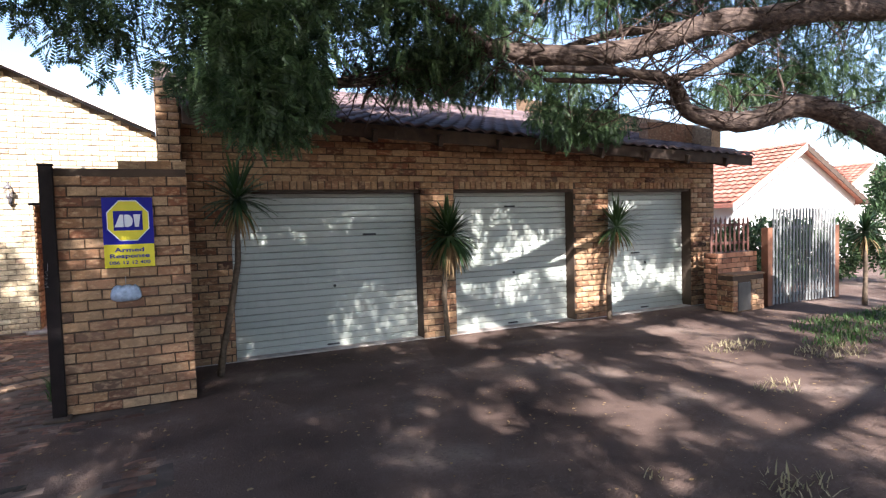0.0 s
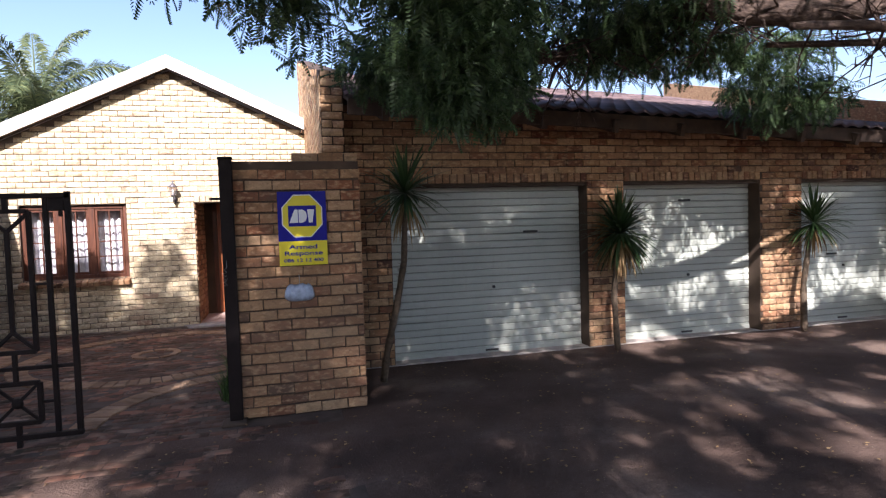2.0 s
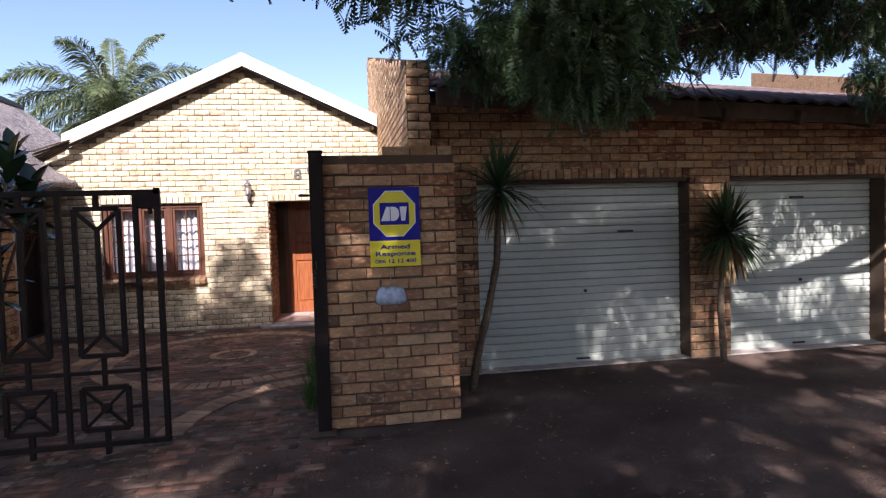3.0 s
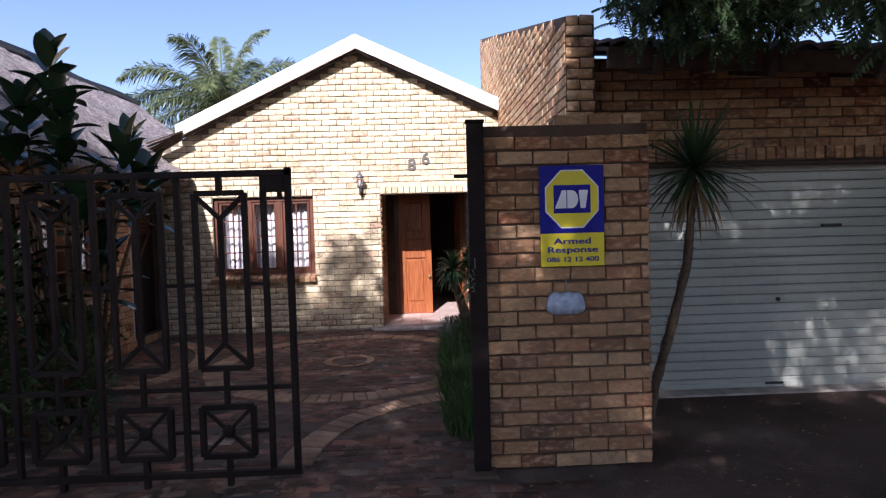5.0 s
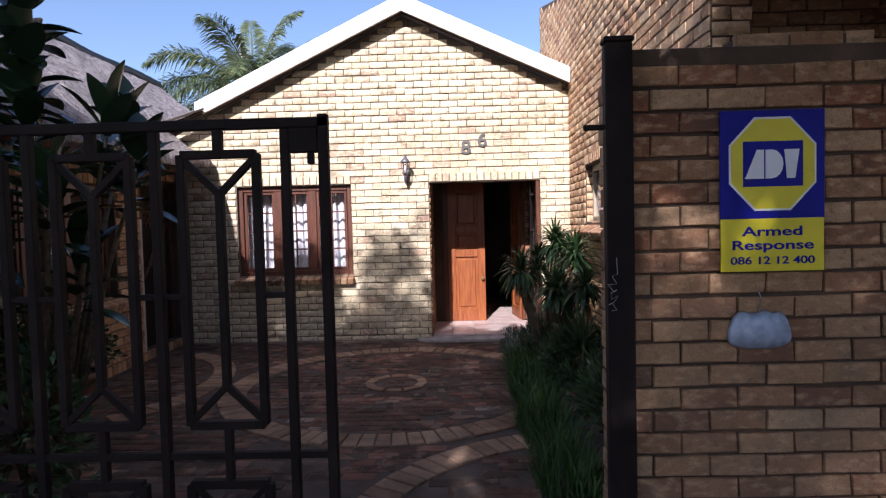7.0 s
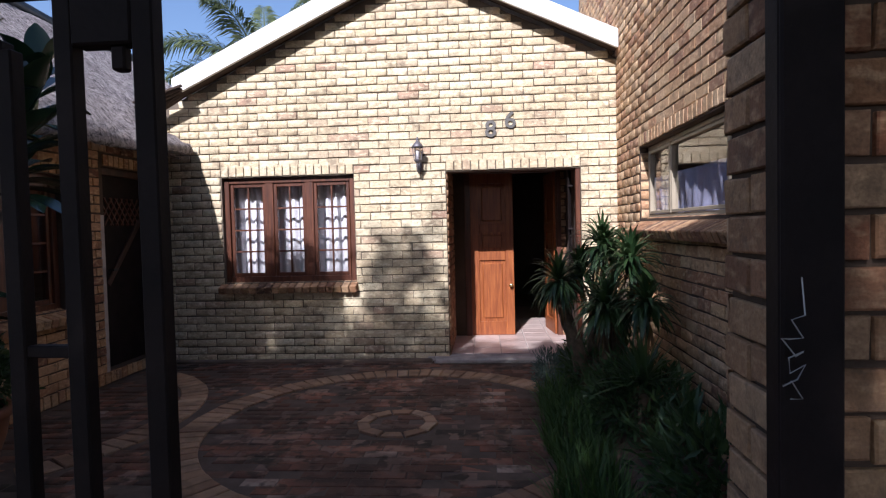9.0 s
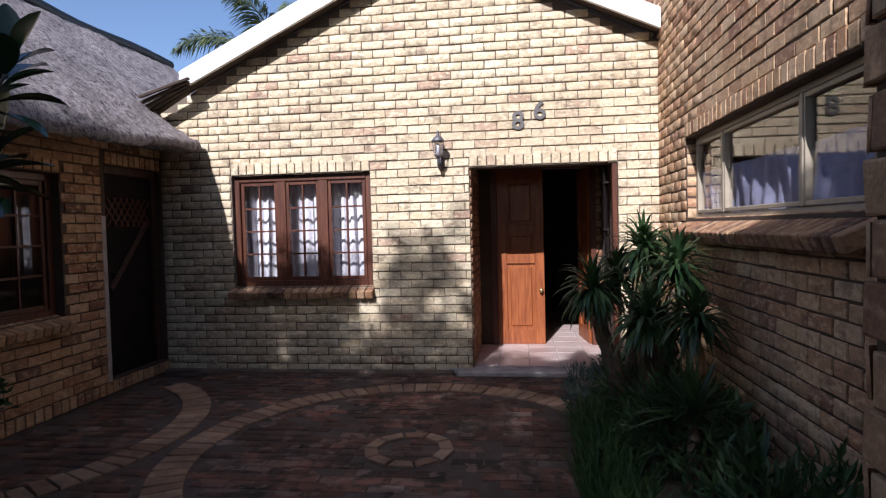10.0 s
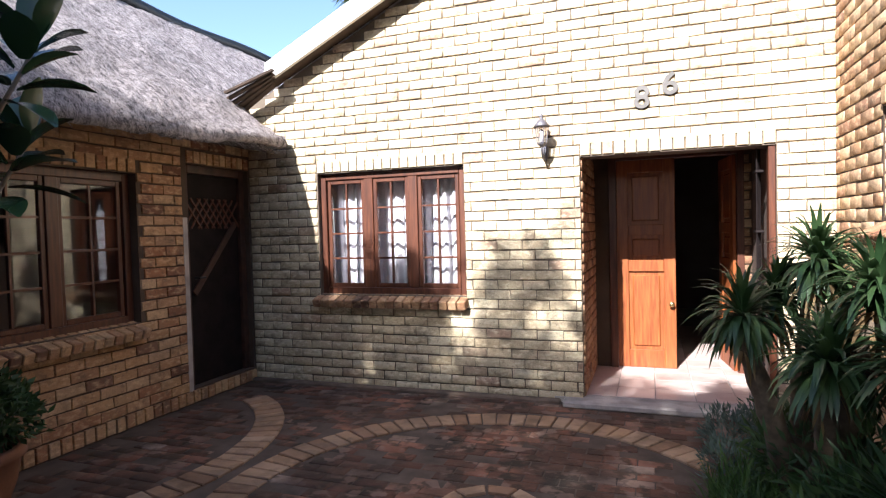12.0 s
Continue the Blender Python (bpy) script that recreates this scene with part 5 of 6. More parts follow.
def leaf_cloud(name, label, category, blobs, count, leaf_len, leaf_wide, material, seed, kind="", face_up=0.3, at=(0, 0, 0), droop=0.0):
    """Small folded leaves over and inside rounded clumps (centre, radii)."""
    rnd = np.random.default_rng(seed)
    total = sum(b[3] * b[4] * b[5] for b in blobs)
    vs, fs = [], []
    for b in blobs:
        n = max(8, int(count * b[3] * b[4] * b[5] / total))
        d = rnd.normal(size=(n, 3))
        d /= np.linalg.norm(d, axis=1)[:, None]
        rad = rnd.uniform(0.55, 1.08, n) ** 0.7
        lump = np.array([0.75 + 0.5 * noise.noise((q[0] * 2.3 + b[0], q[1] * 2.3 + b[1], q[2] * 2.3)) for q in d])
        p = d * (rad * lump)[:, None] * np.array(b[3:6]) + np.array(b[0:3])
        way = d + rnd.normal(size=(n, 3)) * 0.6 + np.array([0, 0, face_up - droop])
        way /= np.linalg.norm(way, axis=1)[:, None]
        side = np.cross(way, rnd.normal(size=(n, 3)))
        side /= np.linalg.norm(side, axis=1)[:, None]
        nor = np.cross(side, way)
        l = leaf_len * rnd.uniform(0.6, 1.2, n)[:, None]
        w = leaf_wide * rnd.uniform(0.7, 1.2, n)[:, None]
        k0 = sum(len(v) for v in vs)
        rows = np.stack([p, p + way * l * 0.45 + side * w / 2 + nor * w * 0.15, p + way * l - nor * l * 0.12, p + way * l * 0.45 - side * w / 2 + nor * w * 0.15], 1).reshape(-1, 3)
        vs.append(rows)
        base = k0 + 4 * np.arange(n)[:, None]
        fs.append(np.concatenate([base + np.array([0, 1, 2]), base + np.array([0, 2, 3])]))
    ob = raw_part(name, np.concatenate(vs), np.concatenate(fs), material)
    return tagged(ob, label, category, "", kind)


def rubber_plant():
    plant = thing("rubber_plant", "tall dark rubber plant with broad glossy leaves", "plant", at=(-3.9, 6.95, -0.01))
    rnd = random.Random(12)
    o = Vector((-3.9, 6.95, 0))
    tips = [(-4.0, 6.9, 2.85), (-3.95, 6.9, 2.55), (-3.5, 7.0, 2.15), (-4.3, 6.8, 2.2), (-3.7, 6.75, 1.75), (-4.15, 7.2, 1.9), (-3.45, 7.25, 1.95), (-4.5, 6.9, 1.6), (-3.75, 7.1, 1.35), (-4.2, 6.6, 1.2), (-3.9, 6.85, 2.2), (-3.97, 8.05, 2.38), (-4.12, 8.1, 1.95), (-4.2, 6.9, 2.5), (-4.6, 7.0, 2.1)]
    for tip in tips:
        base = Vector((rnd.uniform(-0.15, 0.15), rnd.uniform(-0.12, 0.12), 0))
        t = Vector(tip) - o
        bm = bmesh.new()
        mid = base.lerp(t, 0.55) + Vector((0, 0, 0.15))
        tube(bm, [base, mid, t], [0.022, 0.016, 0.008], 7)
        part("stem", bm, TRUNK_YUCCA, plant, smooth=True)
        vs, fs = [], []
        n_leaf = 14
        down = (mid - t).normalized()
        for i in range(n_leaf):
            p = t + down * 0.028 * i
            az, el = i * 2.4 + rnd.uniform(-0.4, 0.4), 1.25 - i * 0.1 + rnd.uniform(-0.2, 0.2)
            d = Vector((math.cos(az) * math.cos(el), math.sin(az) * math.cos(el), math.sin(el)))
            side = d.cross(Vector((0, 0, 1))).normalized()
            l, w = rnd.uniform(0.24, 0.36), rnd.uniform(0.12, 0.17)
            p = p + d * 0.03
            k0 = len(vs)
            segs = 6
            for s in range(segs + 1):
                q = s / segs
                ww = w * math.sin(math.pi * min(0.985, 0.06 + 0.93 * q)) ** 0.75
                up = side.cross(d).normalized()
                vs += [tuple(p - side * ww / 2 + up * 0.16 * ww), tuple(p), tuple(p + side * ww / 2 + up * 0.16 * ww)]
                p = p + d * l / segs
                d = (d + Vector((0, 0, -0.09))).normalized()
            for s in range(segs):
                a = k0 + 3 * s
                fs += [(a, a + 1, a + 4, a + 3), (a + 1, a + 2, a + 5, a + 4)]
        leaves = raw_part("leaves", vs, fs, LEAF_RUBBER, plant, smooth=True)
        leaves["kind"] = "stuff"


rubber_plant()
leaf_cloud("shrubbery", "dark shrubs crowded behind the driveway gate", "shrub", [(-4.4, 6.4, 0.5, 0.45, 0.4, 0.6), (-3.8, 6.6, 0.4, 0.4, 0.35, 0.5), (-4.5, 7.1, 0.6, 0.4, 0.4, 0.7), (-4.2, 6.3, 1.2, 0.4, 0.35, 0.6)], 2600, 0.09, 0.035, LEAF_SHRUB, 3)

pot = thing("flower_pot", "round terracotta pot beside the cottage wall", "pot", at=(-4.55, 7.95, -0.003))
bm = bmesh.new()
lathe(bm, [(0.16, 0.0), (0.2, 0.05), (0.25, 0.2), (0.27, 0.32), (0.295, 0.33), (0.295, 0.38), (0.26, 0.385), (0.25, 0.34)], 28)
part("bowl", bm, TERRACOTTA, pot, smooth=True)
leaf_cloud("potted_shrub", "round leafy green shrub in the terracotta pot", "shrub", [(-4.53, 7.95, 0.6, 0.36, 0.38, 0.28), (-4.45, 8.1, 0.55, 0.28, 0.22, 0.2), (-4.5, 7.72, 0.58, 0.28, 0.28, 0.24)], 2400, 0.06, 0.03, LEAF_SHRUB, 9)

leaf_cloud("silver_groundcover", "silvery ground-cover plant at the doorstep bed", "shrub", [(-0.78, 10.05, 0.12, 0.22, 0.3, 0.16), (-0.55, 10.25, 0.14, 0.22, 0.22, 0.18), (-0.85, 9.6, 0.1, 0.18, 0.25, 0.14)], 1600, 0.06, 0.012, LEAF_SILVER, 14, face_up=0.7)
leaf_cloud("bed_shrubs", "dark low shrubs filling the courtyard bed", "shrub", [(-0.4, 8.6, 0.25, 0.4, 0.6, 0.35), (-0.35, 7.4, 0.25, 0.35, 0.7, 0.35), (-0.45, 9.5, 0.2, 0.4, 0.5, 0.3), (-0.3, 6.6, 0.2, 0.28, 0.35, 0.3)], 3800, 0.1, 0.025, LEAF_SHRUB, 15, face_up=0.6)


def grass_patch(name, label, spots, per_area, height, material, seed, lean=0.35, width=0.006):
    """Blades over oval spots (x, y, rx, ry)."""
    rnd = np.random.default_rng(seed)
    vs, fs, k0 = [], [], 0
    for x, y, rx, ry in spots:
        n = int(per_area * rx * ry * math.pi)
        r, a = np.sqrt(rnd.uniform(0, 1, n)), rnd.uniform(0, math.tau, n)
        p = np.stack([x + rx * r * np.cos(a), y + ry * r * np.sin(a), np.full(n, -0.01)], 1)
        h = height * rnd.uniform(0.4, 1.15, n) * (1.1 - 0.5 * r)
        az = rnd.uniform(0, math.tau, n)
        tilt = rnd.uniform(0.05, lean * 2, n)
        d = np.stack([np.cos(az) * tilt, np.sin(az) * tilt, np.ones(n)], 1) * h[:, None]
        s = np.stack([-np.sin(az), np.cos(az), np.zeros(n)], 1) * width
        bend = np.stack([np.cos(az) * tilt, np.sin(az) * tilt, np.full(n, -0.15)], 1) * h[:, None] * 0.35
        vs.append(np.stack([p - s, p + s, p + d * 0.6 + s * 0.7, p + d * 0.6 - s * 0.7, p + d + bend], 1).reshape(-1, 3))
        b = k0 + 5 * np.arange(n)[:, None]
        fs.append(np.concatenate([b + np.array([0, 1, 2]), b + np.array([0, 2, 3]), b + np.array([3, 2, 4])]))
        k0 += 5 * n
    ob = raw_part(name, np.concatenate(vs), np.concatenate(fs), material)
    return tagged(ob, label, "grass", "", "stuff")


grass_patch("bed_grass", "long green grass edging the courtyard bed", [(-0.85, 6.7, 0.2, 0.5), (-0.85, 7.6, 0.2, 0.6), (-0.82, 8.5, 0.2, 0.6), (-0.8, 9.2, 0.18, 0.4)], 1900, 0.34, GRASS, 21, 0.4)
grass_patch("verge_grass", "green grass tufts on the shaded verge", [(8.6, 4.7, 1.3, 0.55), (7.4, 4.2, 0.7, 0.3), (10.2, 4.6, 1.2, 0.7)], 420, 0.13, GRASS, 22, 0.5)
grass_patch("dry_grass", "dry straw-coloured grass tufts on the drive", [(4.9, 3.35, 0.25, 0.18), (3.25, 2.1, 0.25, 0.2), (6.6, 3.9, 0.5, 0.3), (7.6, 3.2, 0.8, 0.4), (5.8, 2.6, 0.4, 0.3), (2.6, 2.6, 0.1, 0.1), (6.0, 4.6, 0.5, 0.25)], 330, 0.1, GRASS_DRY, 23, 0.6)
leaf_cloud("hedge", "dense dark green shrubs behind the palisade gate", "hedge", [(9.75, 7.6, 0.7, 0.75, 0.45, 0.75), (10.9, 7.7, 0.75, 0.9, 0.5, 0.8), (12.2, 7.9, 0.7, 0.9, 0.5, 0.75), (13.2, 7.6, 0.7, 0.8, 0.5, 0.7)], 15000, 0.1, 0.045, LEAF_TREE, 24)
leaf_cloud("bush", "tall dark bush at the edge of the neighbouring garden", "bush", [(13.75, 6.9, 1.2, 0.75, 0.6, 1.25), (13.9, 7.0, 2.0, 0.6, 0.5, 0.75)], 7000, 0.1, 0.045, LEAF_TREE, 26)


def leaf_litter():
    rnd = random.Random(33)
    vs, fs = [], []
    for i in range(2600):
        x, y = rnd.uniform(-4.5, 11), rnd.uniform(0.8, 6.9)
        if x < 0.3 and y > 5.6:
            continue
        a, l, w = rnd.uniform(0, math.tau), rnd.uniform(0.012, 0.045), rnd.uniform(0.004, 0.014)
        d, s = Vector((math.cos(a), math.sin(a), 0)), Vector((-math.sin(a), math.cos(a), 0))
        p, k = Vector((x, y, 0.012)), len(vs)
        vs += [tuple(p), tuple(p + d * l / 2 + s * w + Vector((0, 0, 0.004))), tuple(p + d * l + Vector((0, 0, 0.003))), tuple(p + d * l / 2 - s * w)]
        fs.append((k, k + 1, k + 2, k + 3))
    ob = raw_part("leaf_litter", vs, fs, LEAF_DRY)
    tagged(ob, "dry fallen leaves scattered over the drive", "leaf litter", "", "stuff")


leaf_litter()


# ---- palm behind the house ----
def palm():
    tree = thing("palm_tree", "feathery queen palm rising behind the house roof", "palm", at=(-6.15, 17.5, 0.0))
    rnd = random.Random(8)
    bm = bmesh.new()
    tube(bm, [(0, 0, 0), (0.05, 0, 2), (0, 0, 4.5)], [0.2, 0.16, 0.15], 12)
    part("trunk", bm, TRUNK_YUCCA, tree, smooth=True)
    fronds = [(178, 42, 2.5), (170, 24, 2.3), (150, 10, 2.1), (110, 80, 2.1), (70, 72, 2.0), (30, 80, 2.1), (15, 62, 2.3), (5, 48, 2.3), (350, 36, 2.1), (200, 56, 2.2), (185, 5, 1.8), (230, 30, 2.0), (280, 45, 2.0), (320, 30, 2.0), (60, 30, 1.9), (130, 60, 2.0), (255, 68, 2.0)]
    for az, el, length in fronds:
        az, el = math.radians(az), math.radians(el)
        d = Vector((math.cos(az) * math.cos(el), math.sin(az) * math.cos(el), math.sin(el)))
        p, pts = Vector((0, 0, 4.5)), []
        length *= 1.3
        for s in range(25):
            pts.append((p.copy(), d.copy()))
            p = p + d * length / 24
            d = (d + Vector((0, 0, -0.05 - 0.075 * s / 24))).normalized()
        bm = bmesh.new()
        tube(bm, [q for q, _ in pts[::3]], [0.035 - 0.0035 * i for i in range(len(pts[::3]))], 6)
        rib = part("frond", bm, LEAF_PALM, tree)
        vs, fs = [], []
        for i in range(12, 240):
            f = i / 240
            q, dd = pts[min(24, int(f * 24))]
            q = q.lerp(pts[min(24, int(f * 24) + 1)][0], f * 24 - int(f * 24))
            side = dd.cross(Vector((0, 0, 1))).normalized()
            for s in (-1, 1):
                l = 0.6 * math.sin(math.pi * (0.14 + 0.78 * f)) * rnd.uniform(0.6, 1.15)
                w = 0.016
                o = (side * s * rnd.uniform(0.45, 0.9) + dd * rnd.uniform(0.45, 0.8) + Vector((0, 0, rnd.uniform(-0.55, 0.55)))).normalized()
                n = o.cross(dd).normalized()
                k = len(vs)
                tip = q + o * l + Vector((0, 0, -0.35 * l))
                mid = q + o * l * 0.55 + Vector((0, 0, -0.03 * l))
                vs += [tuple(q), tuple(mid + dd * w), tuple(tip), tuple(mid - dd * w)]
                fs.append((k, k + 1, k + 2, k + 3))
        lv = raw_part("leaflet_blade", vs, fs, LEAF_PALM, rib)
        lv["kind"] = "stuff"


palm()


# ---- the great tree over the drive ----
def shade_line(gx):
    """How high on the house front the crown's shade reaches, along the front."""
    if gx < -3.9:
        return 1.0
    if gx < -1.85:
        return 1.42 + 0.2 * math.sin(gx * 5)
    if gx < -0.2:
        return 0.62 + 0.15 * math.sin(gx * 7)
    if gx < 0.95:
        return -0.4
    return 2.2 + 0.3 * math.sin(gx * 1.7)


def spray_base():
    """One feathery leaf: a stalk with paired leaflets, drooping to its tip."""
    vs, fs = [], []
    for i in range(10):
        f = (i + 1) / 10
        x, z = f, -0.18 * f * f
        l = 0.27 * math.sin(math.pi * (0.15 + 0.78 * f))
        for s in (-1, 1):
            k = len(vs)
            vs += [(x, 0, z), (x + 0.05 + l * 0.3, s * l * 0.5, z - 0.02), (x + l * 0.55, s * l, z - 0.1), (x - 0.035 + l * 0.3, s * l * 0.5, z - 0.02)]
            fs.append((k, k + 1, k + 2, k + 3))
    return np.array(vs, dtype=float), np.array(fs)


SPRAY_V, SPRAY_F = spray_base()


def sprays(points, sizes, rnd, droop=0.5):
    n = len(points)
    az = rnd.uniform(0, math.tau, n)
    el = rnd.uniform(-1.2, 0.5, n) - droop * 0.4
    ro = rnd.uniform(-0.9, 0.9, n)
    fx = np.stack([np.cos(az) * np.cos(el), np.sin(az) * np.cos(el), np.sin(el)], 1)
    sy = np.stack([-np.sin(az), np.cos(az), np.zeros(n)], 1)
    uz = np.cross(fx, sy)
    s2 = sy * np.cos(ro)[:, None] + uz * np.sin(ro)[:, None]
    u2 = np.cross(fx, s2)
    m = np.stack([fx, s2, u2], 2) * sizes[:, None, None]
    v = np.einsum("nij,kj->nki", m, SPRAY_V) + points[:, None, :]
    f = SPRAY_F[None] + (len(SPRAY_V) * np.arange(n))[:, None, None]
    return v.reshape(-1, 3), f.reshape(-1, 4)


def great_tree():
    tree = thing("tree", "large spreading feathery-leaved tree over the drive", "tree", at=(9.0, 3.2, 0.0))
    o = Vector((9.0, 3.2, 0))
    rnd = np.random.default_rng(77)
    py = random.Random(78)

    def limb(pts, r0, r1, name="limb"):
        fine = []
        for i in range(len(pts) - 1):
            a, b, c, d = (Vector(pts[max(0, min(len(pts) - 1, i + k))]) for k in (-1, 0, 1, 2))
            for s in range(5):
                t = s / 5
                fine.append(0.5 * ((2 * b) + (c - a) * t + (2 * a - 5 * b + 4 * c - d) * t * t + (3 * b - a - 3 * c + d) * t ** 3))
        fine.append(Vector(pts[-1]))
        bm = bmesh.new()
        tube(bm, [p - o + Vector((py.uniform(-1, 1), py.uniform(-1, 1), py.uniform(-1, 1))) * r0 * 0.06 for p in fine], [(r0 + (r1 - r0) * i / (len(fine) - 1)) * py.uniform(0.9, 1.1) for i in range(len(fine))], 10)
        part(name, bm, BARK, tree, smooth=True)
        return fine

    limb([(9.0, 3.2, -0.05), (8.95, 3.3, 0.8), (8.7, 3.5, 1.6), (8.4, 3.75, 2.05)], 0.34, 0.2, "trunk")
    limb([(8.9, 3.3, 1.2), (9.1, 3.5, 2.4), (9.2, 3.9, 3.4), (8.8, 4.3, 4.15)], 0.24, 0.17)
    twigs = []
    twigs += limb([(8.8, 4.3, 4.15), (7.6, 4.4, 4.02), (6.66, 4.4, 3.84), (5.27, 4.4, 3.55), (4.32, 4.4, 3.22), (3.42, 4.4, 3.05), (2.7, 4.6, 3.1)], 0.16, 0.085)
    twigs += limb([(2.7, 4.6, 3.1), (2.41, 5.2, 3.14), (2.06, 5.2, 2.97), (1.5, 5.15, 2.83), (1.0, 4.8, 2.9)], 0.075, 0.035)
    twigs += limb([(8.4, 3.75, 2.05), (7.83, 3.95, 2.33), (7.06, 4.0, 2.57), (6.25, 4.0, 2.7), (5.61, 4.0, 2.53), (5.02, 4.0, 2.46), (4.52, 4.0, 2.55), (4.34, 4.0, 2.78), (3.92, 4.0, 2.85), (2.9, 4.0, 2.8)], 0.17, 0.025)
    twigs += limb([(7.0, 4.4, 3.9), (6.0, 4.5, 3.45), (5.2, 4.6, 3.05), (4.4, 4.6, 2.95), (3.4, 4.7, 2.9)], 0.07, 0.02)
    twigs += limb([(2.06, 5.2, 2.97), (1.8, 5.2, 2.8), (1.71, 5.2, 2.62)], 0.03, 0.012)
    twigs += limb([(5.3, 4.4, 3.55), (4.6, 5.2, 3.6), (4.2, 6.0, 3.4), (4.8, 6.2, 2.95)], 0.06, 0.02)
    twigs += limb([(2.7, 4.6, 3.1), (1.6, 4.3, 3.5), (0.5, 4.3, 3.5), (-0.8, 4.4, 3.3)], 0.06, 0.015)
    twigs += limb([(8.9, 3.4, 1.9), (8.0, 2.2, 3.6), (6.2, 0.8, 4.6), (3.5, -0.5, 5.2), (0.0, -1.5, 5.8), (-4.0, -1.5, 6.2)], 0.2, 0.05)
    twigs += limb([(8.9, 3.4, 1.9), (8.6, 1.0, 3.4), (7.0, -2.0, 4.6), (4.0, -4.0, 5.4), (0.0, -5.0, 5.6)], 0.2, 0.05)
    limb([(9.0, 3.4, 2.0), (9.4, 3.2, 4.5), (9.0, 2.0, 6.5)], 0.2, 0.06)
    limb([(4.0, -0.4, 5.1), (2.0, 1.0, 5.6), (-1.5, 1.6, 5.6), (-4.5, 1.8, 6.0)], 0.09, 0.02)
    for i in range(330):
        q = py.choice(twigs[:95])
        d = Vector((py.uniform(-1, 1), py.uniform(-1, 1), py.uniform(-0.7, 0.8))).normalized()
        reach = py.uniform(0.3, 0.95)
        path = [q.copy()]
        for k in range(6):
            d = (d + Vector((py.uniform(-0.35, 0.35), py.uniform(-0.35, 0.35), py.uniform(-0.3, 0.22)))).normalized()
            path.append(path[-1] + d * reach / 6)
        if min(p.z for p in path) < 2.35:
            continue
        bm = bmesh.new()
        tube(bm, [p - o for p in path], [0.011 - 0.0014 * k for k in range(7)], 5)
        for k in (2, 3, 4, 5):
            e = Vector((py.uniform(-1, 1), py.uniform(-1, 1), py.uniform(-0.9, 0.5))).normalized() * py.uniform(0.1, 0.28)
            m1 = path[k] + e * 0.5 + Vector((py.uniform(-0.03, 0.03), py.uniform(-0.03, 0.03), 0.03))
            tube(bm, [path[k] - o, m1 - o, path[k] + e - o], [0.005, 0.0035, 0.0018], 4)
        part("twig", bm, BARK, tree)

    def cloud(centre, radii, n, size):
        d = rnd.normal(size=(n, 3))
        d /= np.linalg.norm(d, axis=1)[:, None]
        p = np.array(centre) + d * (rnd.uniform(0, 1, n) ** 0.45)[:, None] * np.array(radii)
        return p, size * rnd.uniform(0.6, 1.25, n)

    # the low fringe over the drive, with some unseen clumps that only cast shade
    ps, ss = [], []
    for c, r, n, s in (
        ((0.68, 4.3, 3.05), (0.58, 0.38, 0.8), 1150, 0.24), ((0.75, 4.3, 2.55), (0.42, 0.3, 0.45), 500, 0.2),
        # The next three clumps hang out of view, added to darken the garage.
        ((1.4, 5.2, 4.35), (1.7, 0.9, 0.45), 1500, 0.32), ((4.6, 5.2, 4.8), (2.4, 0.9, 0.5), 1700, 0.32), ((7.6, 5.0, 5.2), (2.0, 0.9, 0.6), 1200, 0.32), ((0.85, 6.0, 3.02), (0.8, 0.45, 0.34), 1100, 0.2), ((2.6, 6.0, 3.2), (0.9, 0.5, 0.25), 300, 0.2), ((-0.6, 4.6, 3.25), (0.8, 0.4, 0.4), 260, 0.22), ((-1.2, 4.4, 3.3), (0.5, 0.3, 0.3), 90, 0.22),
        ((4.9, 6.0, 2.85), (0.85, 0.45, 0.32), 520, 0.2), ((4.3, 5.6, 3.2), (0.9, 0.6, 0.25), 260, 0.2),
        ((7.4, 4.9, 3.3), (1.4, 0.7, 0.5), 700, 0.22), ((9.2, 4.6, 3.2), (0.9, 0.6, 0.6), 260, 0.22),
        ((2.2, 4.6, 3.35), (1.2, 0.5, 0.4), 520, 0.22), ((-0.3, 4.5, 2.95), (0.5, 0.3, 0.35), 150, 0.2), ((1.6, 4.4, 3.5), (0.9, 0.4, 0.5), 220, 0.22), ((2.6, 5.1, 3.05), (1.0, 0.45, 0.32), 620, 0.2), ((3.9, 5.3, 2.98), (0.5, 0.35, 0.3), 110, 0.2), ((4.0, 5.2, 4.1), (1.6, 0.8, 0.45), 600, 0.22),
        ((6.4, 5.4, 4.3), (1.9, 0.9, 0.6), 900, 0.22), ((9.5, 5.6, 4.6), (1.8, 0.9, 0.8), 600, 0.24),
        ((7.2, 4.1, 2.55), (0.4, 0.25, 0.14), 60, 0.17), ((5.9, 4.6, 2.95), (0.7, 0.4, 0.25), 160, 0.18)):
        p, s2 = cloud(c, r, int(1.3 * n), 0.92 * s)
        ps.append(p)
        ss.append(s2)
    v, f = sprays(np.concatenate(ps), np.concatenate(ss), rnd, 0.8)
    low = raw_part("low_foliage", v, f, LEAF_TREE, tree)
    low.location = -o
    low["kind"] = "stuff"
    # the high crown over the road, out of view; gaps cut along the sun shape the dapples
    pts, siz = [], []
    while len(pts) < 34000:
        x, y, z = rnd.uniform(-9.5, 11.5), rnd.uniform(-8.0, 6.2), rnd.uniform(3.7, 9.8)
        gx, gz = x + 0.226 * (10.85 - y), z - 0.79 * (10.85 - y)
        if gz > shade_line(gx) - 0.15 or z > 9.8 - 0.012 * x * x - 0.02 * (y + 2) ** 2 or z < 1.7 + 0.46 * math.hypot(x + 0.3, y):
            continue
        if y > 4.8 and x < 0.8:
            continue
